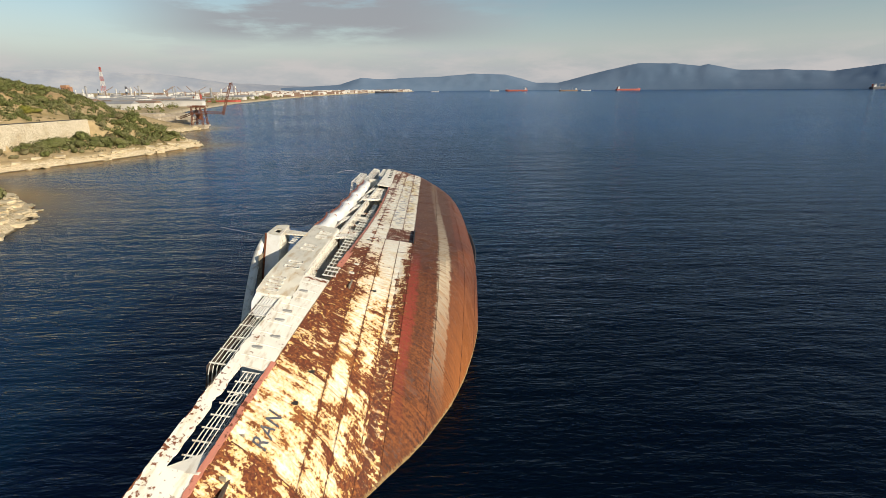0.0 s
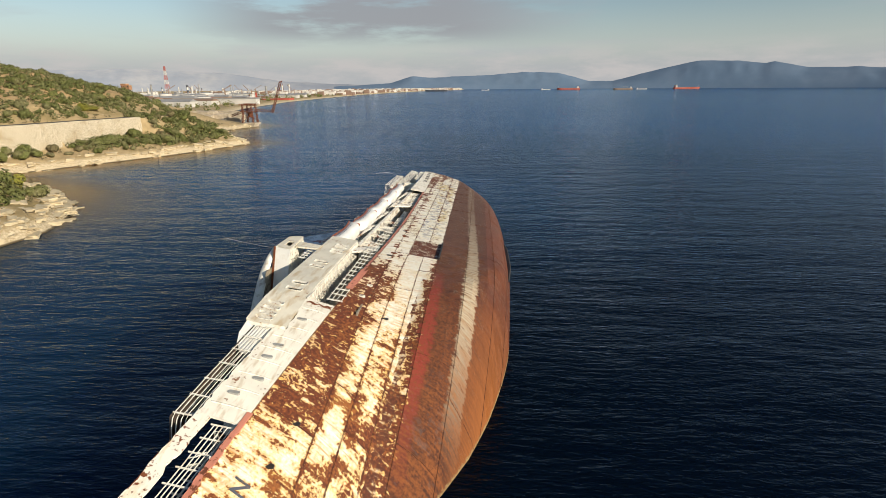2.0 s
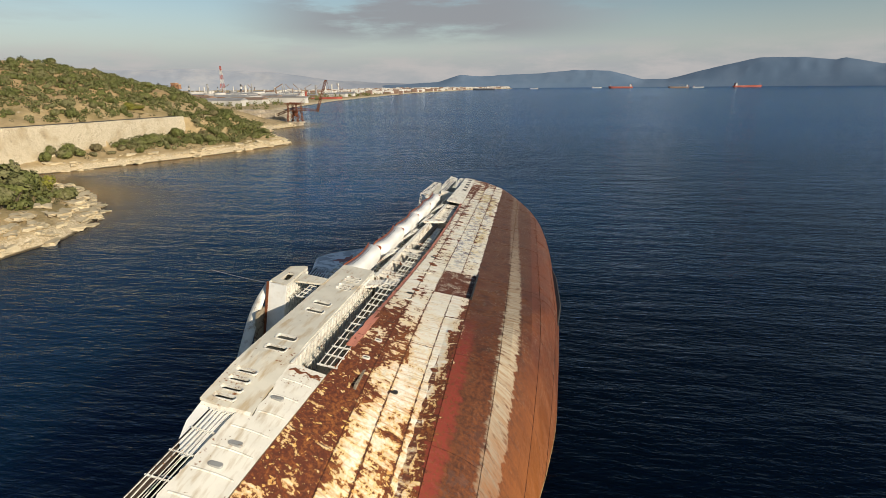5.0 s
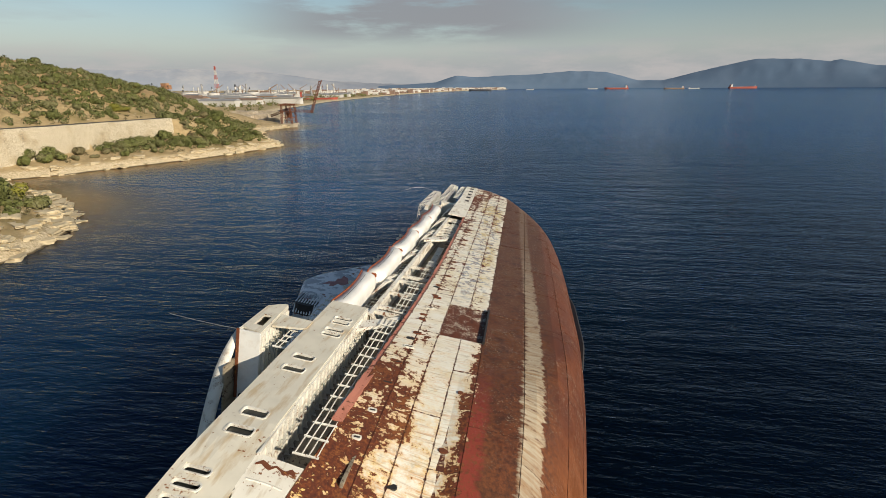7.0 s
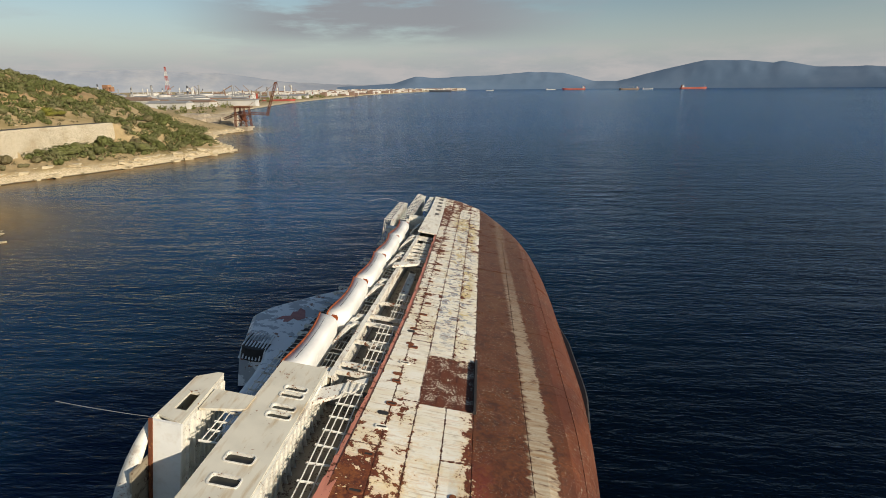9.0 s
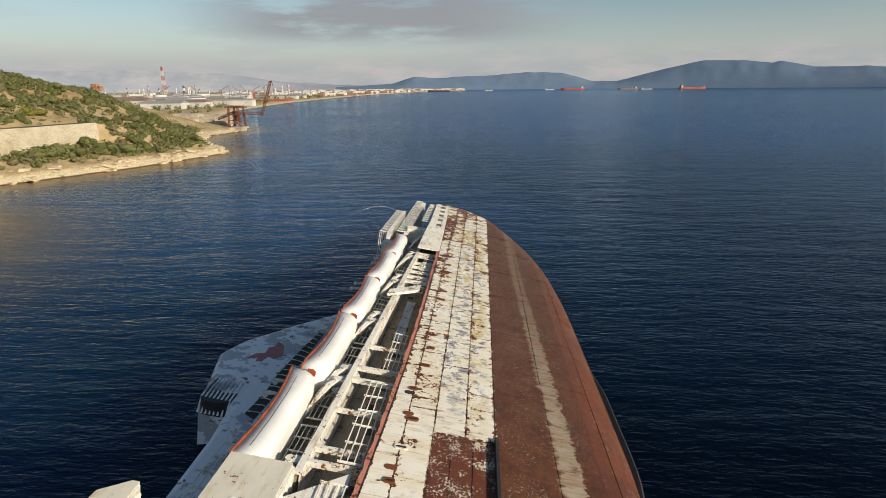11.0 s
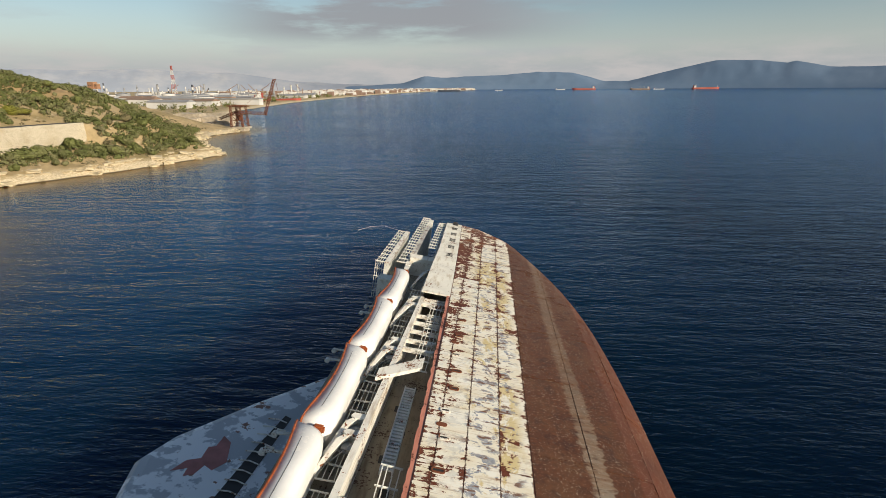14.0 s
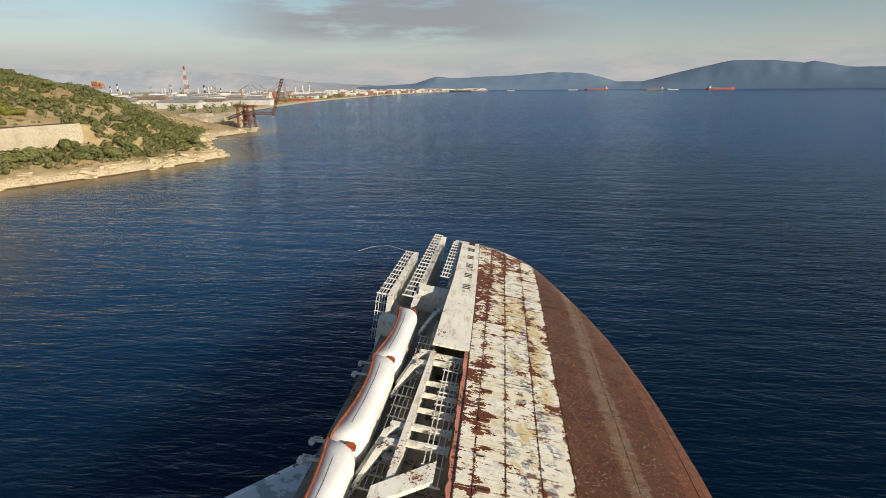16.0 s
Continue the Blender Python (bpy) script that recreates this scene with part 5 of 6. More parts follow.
def build_land():
    xs = np.concatenate([np.arange(-420, -240, 6.0), np.arange(-240, -30, 1.6)])
    ys = np.concatenate([np.arange(40, 300, 1.6), np.arange(300, 480, 4.0)])
    v, f = mesh_grid(xs, ys, land_height, lambda z: (z < -1.5).all(-1))
    tagged(numpy_mesh("ground", v, f, GROUND), "dry rocky coastal slope with a pale shore", "ground", kind="structure")
    xs = np.concatenate([np.arange(-2600, -500, 60.0), np.arange(-500, -60, 10.0)])
    ys = np.concatenate([np.arange(474, 1000, 20.0), np.arange(1000, 4150, 40.0)])
    v, f = mesh_grid(xs, ys, lambda X, Y: np.clip(coast_distance(X, Y) * 0.5, -4, 2.6), lambda z: (z < -1.5).all(-1))
    tagged(numpy_mesh("far_shore", v, f, GROUND), "flat distant industrial shore", "ground", kind="structure")


build_land()


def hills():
    # the haze of distance is put into these blue-grey base colours
    k = Mat("haze_tinted_hills", 1.0)
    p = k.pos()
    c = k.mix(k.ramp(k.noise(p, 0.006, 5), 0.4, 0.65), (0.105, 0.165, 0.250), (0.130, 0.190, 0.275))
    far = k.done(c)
    k = Mat("pale_haze_tinted_hills", 1.0)
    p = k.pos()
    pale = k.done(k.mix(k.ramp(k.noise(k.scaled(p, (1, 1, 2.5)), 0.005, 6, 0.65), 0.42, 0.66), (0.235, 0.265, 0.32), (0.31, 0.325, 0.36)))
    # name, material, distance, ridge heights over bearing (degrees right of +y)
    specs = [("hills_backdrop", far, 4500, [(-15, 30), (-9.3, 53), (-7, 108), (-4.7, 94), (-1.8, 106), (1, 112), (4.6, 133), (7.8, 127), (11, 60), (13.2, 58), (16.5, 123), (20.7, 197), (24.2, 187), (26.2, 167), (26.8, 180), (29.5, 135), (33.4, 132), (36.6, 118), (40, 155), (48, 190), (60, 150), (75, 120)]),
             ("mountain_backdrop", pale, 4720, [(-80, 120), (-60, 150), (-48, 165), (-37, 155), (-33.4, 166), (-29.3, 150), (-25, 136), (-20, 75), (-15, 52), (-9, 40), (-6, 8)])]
    for name, mat, R, tab in specs:
        a0, a1 = tab[0][0], tab[-1][0]
        v, f, n, m = [], [], 260, 7
        for i in range(n + 1):
            a = a0 + (a1 - a0) * i / n
            h = lerp_table(tab, a) + 5 * noise.fractal((a * 0.6, 0, R), 1.0, 2.0, 4)
            h = max(h, 4)
            for j in range(m + 1):
                t = j / m
                r = R - 170 + 170 * t
                wob = 1 + 0.12 * noise.noise((a * 1.5, t * 4, 2.0)) * math.sin(math.pi * t)
                v.append((r * math.sin(radians(a)), r * math.cos(radians(a)), h * t ** 0.8 * wob - 3))
        for i in range(n):
            for j in range(m):
                q = i * (m + 1) + j
                f.append((q, q + m + 1, q + m + 2, q + 1))
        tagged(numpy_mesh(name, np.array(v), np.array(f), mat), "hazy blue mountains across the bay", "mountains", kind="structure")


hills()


# ---- vegetation and shore ----
def leaf_paint(name, a, b):
    k = Mat(name, 0.75)
    p = k.pos()
    r = k.node("ShaderNodeObjectInfo").outputs["Random"]
    g = k.node("ShaderNodeNewGeometry").outputs["Random Per Island"]
    c = k.mix(g, a, b)
    c = k.mix(k.math("MULTIPLY", r, 0.55), c, tuple(v * 0.6 for v in a))
    c = k.mix(k.ramp(k.noise(k.node("ShaderNodeNewGeometry").outputs["Position"], 0.16, 3), 0.48, 0.62, 0.0, 0.75), c, (0.185, 0.170, 0.080))
    return k.done(c)


LEAF = leaf_paint("shrub_leaves", (0.105, 0.118, 0.028), (0.175, 0.185, 0.048))
LEAF2 = leaf_paint("yellowish_leaves", (0.19, 0.19, 0.02), (0.28, 0.26, 0.035))
LEAF3 = leaf_paint("dry_shrub_leaves", (0.14, 0.115, 0.05), (0.2, 0.165, 0.075))
BARK = plain("bark", (0.12, 0.09, 0.06), 0.9)
STONE = plain("pale_limestone", (0.66, 0.55, 0.36), 0.9, 0, 0.2, 0.8, 0.6)


def crown_mesh(rnd, rx, rz, n, leaf=0.3):
    """Small leaf clumps spread over several overlapping lobes."""
    lobes = []
    for _ in range(7):
        a, d = rnd.uniform(0, 6.28), rnd.uniform(0.15, 0.62) * rx
        lobes.append((d * math.cos(a), d * math.sin(a), rz * rnd.uniform(0.35, 0.75), rx * rnd.uniform(0.36, 0.6), rz * rnd.uniform(0.3, 0.5)))
    v, f = [], []
    for i in range(n):
        x, y, z, r, h = lobes[rnd.randrange(len(lobes))]
        d = Vector((rnd.gauss(0, 1), rnd.gauss(0, 1), rnd.gauss(0, 1))).normalized() * rnd.uniform(0.72, 1.08)
        c = Vector((x + d.x * r, y + d.y * r, max(0.06, z + d.z * h)))
        nrm = (d + Vector((rnd.uniform(-0.4, 0.4), rnd.uniform(-0.4, 0.4), rnd.uniform(-0.2, 0.4)))).normalized()
        a = nrm.orthogonal().normalized()
        b = nrm.cross(a)
        s = leaf * rnd.uniform(0.6, 1.4)
        q = len(v)
        for k in range(5):
            t = 2 * math.pi * k / 5 + i
            v.append(tuple(c + s * (math.cos(t) * a + 0.75 * math.sin(t) * b) + nrm * rnd.uniform(-0.05, 0.05)))
        f.append((q, q + 1, q + 2, q + 3, q + 4))
    return v, f


def build_shrubs():
    rnd = random.Random(21)
    crowns = []
    for i in range(7):
        rx, rz = rnd.uniform(1.7, 2.5), rnd.uniform(1.9, 2.9)
        v, f = crown_mesh(rnd, rx, rz, 1300, 0.21)
        me = bpy.data.meshes.new("crown")
        me.from_pydata(v, [], f)
        me.materials.append(LEAF3 if i == 6 else LEAF)
        crowns.append(me)
    yellow = bpy.data.meshes.new("crown")
    yellow.from_pydata(*(lambda q: (q[0], [], q[1]))(crown_mesh(rnd, 3.2, 3.2, 1400, 0.24)))
    yellow.materials.append(LEAF2)
    bm = B()
    for a in range(4):
        tube(bm, [(0, 0, -0.4), (0.25 * math.cos(a * 1.6), 0.25 * math.sin(a * 1.6), 0.5), (0.8 * math.cos(a * 1.6), 0.8 * math.sin(a * 1.6), 1.4)], 0.07, 5)
    trunk = bpy.data.meshes.new("trunk")
    bm.to_mesh(trunk); bm.free()
    trunk.materials.append(BARK)

    def shrub(x, y, s, me, label, name="shrub"):
        z = float(land_height(np.array([x]), np.array([y]))[0])
        h = holder(name, label, "shrub", (x, y, z - 0.1), "shrubs on the slope")
        h.rotation_euler = (0, 0, rnd.uniform(0, 6.28))
        h.scale = (s * rnd.uniform(0.85, 1.2), s * rnd.uniform(0.85, 1.2), s * rnd.uniform(0.8, 1.1))
        for nm, m in (("crown", me), ("trunk", trunk)):
            o = new(nm, m)
            o.parent = h
    # large ones that stand out
    for x, y, s, me in ((-141, 207, 1.75, crowns[0]), (-141, 213, 1.5, crowns[1]), (-146, 202, 1.1, crowns[2]), (-143.5, 197, 1.1, crowns[6]), (-148, 190, 1.25, crowns[6]), (-152, 182, 1.4, crowns[3]),
                        (-135, 215, 1.5, crowns[4]), (-131, 227, 1.35, crowns[5]), (-155, 176, 1.5, crowns[0]), (-127, 237, 1.3, crowns[1]), (-95, 108, 1.8, crowns[2]), (-99, 114, 1.9, crowns[3]), (-91, 101, 1.5, crowns[4]),
                        (-103, 105, 1.8, crowns[5]), (-106, 118, 1.9, crowns[0]), (-98, 97, 1.6, crowns[1]), (-110, 110, 2.0, crowns[2]), (-94, 119, 1.2, crowns[3]), (-113, 124, 1.8, crowns[4]), (-118, 115, 2.0, crowns[5]), (-108, 95, 1.9, crowns[0])):
        shrub(x, y, s, me, "dense olive-green shrub on the rocky slope")
    shrub(-161, 229, 1.15, yellow, "yellow-green rounded bush above the stone wall", "bush")
    shrub(-102, 121, 0.95, yellow, "yellow-green rounded bush near the shore", "bush")
    for x, y, s_, me in ((-147, 181, 1.3, crowns[0]), (-149.5, 177, 1.4, crowns[1]), (-152, 173, 1.3, crowns[2]), (-151.5, 179.5, 1.1, crowns[4]), (-145.5, 185.5, 0.8, crowns[6]), (-143, 191, 0.75, crowns[6])):
        shrub(x, y, s_, me, "olive-green shrub at the foot of the stone wall")
    made, spots = 0, []
    extra = [(rnd.uniform(-142, -108), rnd.uniform(198, 262)) for _ in range(200)]
    for _ in range(9000):
        if made >= 285:
            break
        (x, y), thick = (extra.pop(), True) if extra else ((rnd.uniform(-260, -90), rnd.uniform(60, 345)), False)
        d = float(coast_distance(np.array([x]), np.array([y]))[0])
        wall = float(np.interp(y, WY[::-1], WX[::-1]))
        inland = wall - x
        if thick and (d < 6.5 or abs(inland) < 3 and y < 236):
            continue
        if not thick and y < 236 and not (inland > 12 or (d > 7 and inland < -3 and rnd.random() < (0.9 if y > 196 or y < 135 else 0.3))):
            continue
        if y >= 236 and d < 5.5:
            continue
        if inland > 95:
            continue
        if noise.noise((x * 0.045, y * 0.045, 3.0)) < -0.33:
            continue
        s = rnd.uniform(0.9, 1.6) if thick else rnd.uniform(0.7, 1.45)
        if any((x - a) ** 2 + (y - b) ** 2 < (1.7 * (s + c)) ** 2 for a, b, c in spots):
            continue
        spots.append((x, y, s))
        shrub(x, y, s, crowns[rnd.randrange(7)] if rnd.random() < 0.3 else crowns[rnd.randrange(6)], "olive-green shrub on the dry slope")
        made += 1
    # the smaller ones that grow together
    v, f = [], []
    for i in range(5600):
        y, x = (rnd.uniform(196, 268), rnd.uniform(-150, -108)) if i < 330 else (rnd.uniform(88, 140), rnd.uniform(-150, -88)) if i < 1000 else (rnd.uniform(60, 350), rnd.uniform(-270, -120))
        d = float(coast_distance(np.array([x]), np.array([y]))[0])
        wall = float(np.interp(y, WY[::-1], WX[::-1]))
        inland = wall - x
        if i < 1000 and (d < 6.5 or inland > -3 and y < 236 or i > 330 and d < 9):
            continue
        if i >= 1000 and y < 236 and inland < 9 or y >= 236 and (d < 6 or inland > 95) or noise.noise((x * 0.05, y * 0.05, 12.0)) < (-0.2 if y < 236 else -0.34):
            continue
        z = float(land_height(np.array([x]), np.array([y]))[0])
        r = rnd.uniform(0.8, 2.1)
        for _ in range(64):
            e = Vector((rnd.gauss(0, 1), rnd.gauss(0, 1), rnd.gauss(0, 1))).normalized() * rnd.uniform(0.7, 1.05)
            c = Vector((x + e.x * r, y + e.y * r, z + 0.5 * r + e.z * r * 0.8))
            nrm = (e + Vector((rnd.uniform(-0.35, 0.35), rnd.uniform(-0.35, 0.35), rnd.uniform(-0.2, 0.35)))).normalized()
            a = nrm.orthogonal().normalized() * rnd.uniform(0.2, 0.42)
            b = nrm.cross(a)
            q = len(v)
            v += [tuple(c + a), tuple(c + b), tuple(c - a), tuple(c - b)]
            f.append((q, q + 1, q + 2, q + 3))
    tagged(numpy_mesh("shrub_cover", np.array(v), np.array(f), LEAF, False), "small olive-green shrubs grown together on the slope", "shrubs", kind="stuff")
    # low scrub between them
    v, f = [], []
    for _ in range(2600):
        y, x = rnd.uniform(60, 360), rnd.uniform(-270, -88)
        d = float(coast_distance(np.array([x]), np.array([y]))[0])
        wall = float(np.interp(y, WY[::-1], WX[::-1]))
        if d < 5 or abs(wall - x) < 2.5 and y < 236 or noise.noise((x * 0.08, y * 0.08, 8.0)) < -0.1:
            continue
        z = float(land_height(np.array([x]), np.array([y]))[0])
        r = rnd.uniform(0.4, 1.0)
        for _ in range(14):
            c = Vector((x + rnd.gauss(0, r * 0.5), y + rnd.gauss(0, r * 0.5), z + abs(rnd.gauss(0, r * 0.45))))
            nrm = Vector((rnd.gauss(0, 1), rnd.gauss(0, 1), rnd.uniform(0.2, 1.5))).normalized()
            a = nrm.orthogonal().normalized() * 0.24
            b = nrm.cross(a)
            q = len(v)
            v += [tuple(c + a), tuple(c + b), tuple(c - a), tuple(c - b)]
            f.append((q, q + 1, q + 2, q + 3))
    tagged(numpy_mesh("scrub", np.array(v), np.array(f), LEAF3, False), "low dry scrub scattered over the slope", "scrub", kind="stuff")


build_shrubs()


def build_ridge_house():
    """A small reddish building on the ridge, with a lower wing."""
    h = holder("ridge_building", "small reddish brown building on the bare ridge", "building", (-217, 341, 27.0))
    h.scale = (0.5, 0.55, 0.55)
    red = plain("reddish_render", (0.42, 0.22, 0.12), 0.9, 0, 0.2, 0.4)
    for nm, x0, x1, y0, y1, z1 in (("main_wall", -4.5, 2.5, -3, 3, 4.6), ("wing_wall", 2.5, 6.0, -2.4, 2.4, 2.9)):
        bm = B()
        bmesh.ops.create_cube(bm, size=1, matrix=Matrix.Translation(((x0 + x1) / 2, (y0 + y1) / 2, (z1 - 2) / 2)) @ Matrix.Diagonal((x1 - x0, y1 - y0, z1 + 2, 1)))
        part(nm, bm, red, h)
        bm = B()
        bmesh.ops.create_cube(bm, size=1, matrix=Matrix.Translation(((x0 + x1) / 2, (y0 + y1) / 2, z1 + 0.12)) @ Matrix.Diagonal((x1 - x0 + 0.3, y1 - y0 + 0.4, 0.24, 1)))
        part("flat_roof", bm, STONE, h)
    for x in (-3.2, -0.9, 4.2):
        bm = B()
        bmesh.ops.create_cube(bm, size=1, matrix=Matrix.Translation((x, -3.02 if x < 2 else -2.42, 1.4)) @ Matrix.Diagonal((0.9, 0.12, 1.2, 1)))
        part("window", bm, DARK, h)


build_ridge_house()


def rock_mesh(rnd, seed):
    bm = B()
    bmesh.ops.create_cube(bm, size=1.5)
    bmesh.ops.subdivide_edges(bm, edges=bm.edges[:], cuts=2, use_grid_fill=True)
    for v in bm.verts:
        n = noise.fractal(v.co * 1.1 + Vector((seed, 0, 0)), 1.0, 2.0, 3)
        v.co *= 1 + 0.5 * n
        v.co.z *= 0.6
    me = bpy.data.meshes.new("boulder")
    bm.to_mesh(me); bm.free()
    me.materials.append(STONE)
    return me


def build_boulders():
    rnd = random.Random(5)
    kinds = [rock_mesh(rnd, 7.7 * i) for i in range(6)]
    pts = [(CX[i], CY[i]) for i in range(2, 27)]
    n = 0
    for (ax, ay), (bx, by) in zip(pts, pts[1:]):
        L = math.hypot(bx - ax, by - ay)
        for _ in range(int(L / 1.25)):
            t = rnd.random()
            nx, ny = (by - ay) / L, -(bx - ax) / L
            off = rnd.uniform(-5.5, 0.4)
            x, y = ax + t * (bx - ax) + nx * off, ay + t * (by - ay) + ny * off
            z = float(land_height(np.array([x]), np.array([y]))[0])
            if z < -0.8:
                continue
            o = new("boulder", kinds[rnd.randrange(6)])
            s = rnd.uniform(0.4, 1.5)
            o.location, o.rotation_euler, o.scale = (x, y, z + 0.05), (0, 0, rnd.uniform(0, 6.28)), (s * 1.4, s, s * rnd.uniform(0.5, 0.9))
            tagged(o, "pale weathered limestone boulder on the shore", "rock", "shore boulders")
            n += 1
            if n > 280:
                return


build_boulders()


def build_ledges():
    """Flat broken slabs on the near rocky point."""
    rnd = random.Random(77)
    kinds = [rock_mesh(rnd, 40 + 5.1 * i) for i in range(5)]
    n = 0
    while n < 120:
        x, y = rnd.uniform(-118, -70), rnd.uniform(82, 142)
        d = float(coast_distance(np.array([x]), np.array([y]))[0])
        if not 0.3 < d < 11:
            continue
        z = float(land_height(np.array([x]), np.array([y]))[0])
        o = new("flat_rock", kinds[rnd.randrange(5)])
        s = rnd.uniform(0.5, 1.5)
        o.location, o.rotation_euler, o.scale = (x, y, z), (rnd.uniform(-0.1, 0.1), rnd.uniform(-0.1, 0.1), 2.2 + rnd.uniform(-0.35, 0.35)), (s * 1.8, s, s * 0.5)
        tagged(o, "pale flat limestone rock on the rocky point", "rock", "flat shore rocks")
        n += 1


build_ledges()


def masonry():
    k = Mat("rubble_masonry", 0.9)
    p = k.pos()
    v = k.node("ShaderNodeTexVoronoi"); v.feature = "DISTANCE_TO_EDGE"; v.inputs["Scale"].default_value = 2.2
    k.t.links.new(p, v.inputs["Vector"])
    joint = k.ramp(v.outputs["Distance"], 0.02, 0.1)
    tone = k.noise(p, 1.2, 5)
    c = k.mix(k.ramp(tone, 0.35, 0.65), (0.66, 0.58, 0.43), (0.54, 0.47, 0.34))
    c = k.mix(k.ramp(k.noise(p, 0.2, 4), 0.5, 0.7), c, (0.42, 0.33, 0.2))
    c = k.mix(joint, (0.25, 0.21, 0.15), c)
    k.bump(joint, 0.7, 0.06)
    return k.done(c)


def build_wall():
    bm = B()
    rows = [[], [], [], []]
    pts = []
    for (ax, ay), (bx, by) in zip(WALL, WALL[1:]):
        for i in range(6):
            pts.append((ax + (bx - ax) * i / 6, ay + (by - ay) * i / 6))
    for i, (x, y) in enumerate(pts):
        top = 14.75 + 0.12 * noise.noise((x * 0.3, y * 0.3, 0))
        for r, (dx, z) in zip(rows, ((1.75, -1.0), (0.75, top), (0.0, top), (0.0, -1.0))):
            r.append(bm.verts.new((x + dx, y, z)))
    grid_faces(bm, rows + [rows[0]])
    bm.faces.new([r[0] for r in rows])
    bmesh.ops.recalc_face_normals(bm, faces=bm.faces)
    tagged(part("retaining_wall", bm, masonry()), "pale rubble-stone retaining wall below the coast road", "wall", kind="structure")
    bm = B()
    r = [[], []]
    for x, y in pts:
        r[0].append(bm.verts.new((x - 0.1, y, 14.72))); r[1].append(bm.verts.new((x - 6.4, y, 14.74)))
    grid_faces(bm, r)
    tagged(part("road", bm, plain("dusty_asphalt", (0.11, 0.10, 0.085), 0.9)), "narrow dusty coast road above the wall", "road", kind="structure")


build_wall()


# ---- loading crane and pier ----
CRUST = plain("crane_rust", (0.20, 0.065, 0.028), 0.85, 0, 0.25, 1.0)
CONC = plain("stained_concrete", (0.52, 0.44, 0.33), 0.9, 0, 0.2, 0.5, 0.4)


def lattice(bm, a, b, w, n, r=0.14):
    """A square lattice girder from a to b."""
    a, b = Vector(a), Vector(b)
    d = (b - a).normalized()
    s = d.cross(Vector((0, 0, 1)) if abs(d.z) < 0.9 else Vector((0, 1, 0))).normalized()
    t = s.cross(d)
    cs = [(s * i + t * j) * w / 2 for i, j in ((1, 1), (1, -1), (-1, -1), (-1, 1))]
    for c in cs:
        tube(bm, [a + c, b + c], r, 4)
    for i in range(n):
        p, q = a.lerp(b, i / n), a.lerp(b, (i + 1) / n)
        for k in range(4):
            tube(bm, [p + cs[k], q + cs[(k + 1) % 4]], r * 0.7, 4)
            tube(bm, [p + cs[k], p + cs[(k + 1) % 4]], r * 0.7, 4)


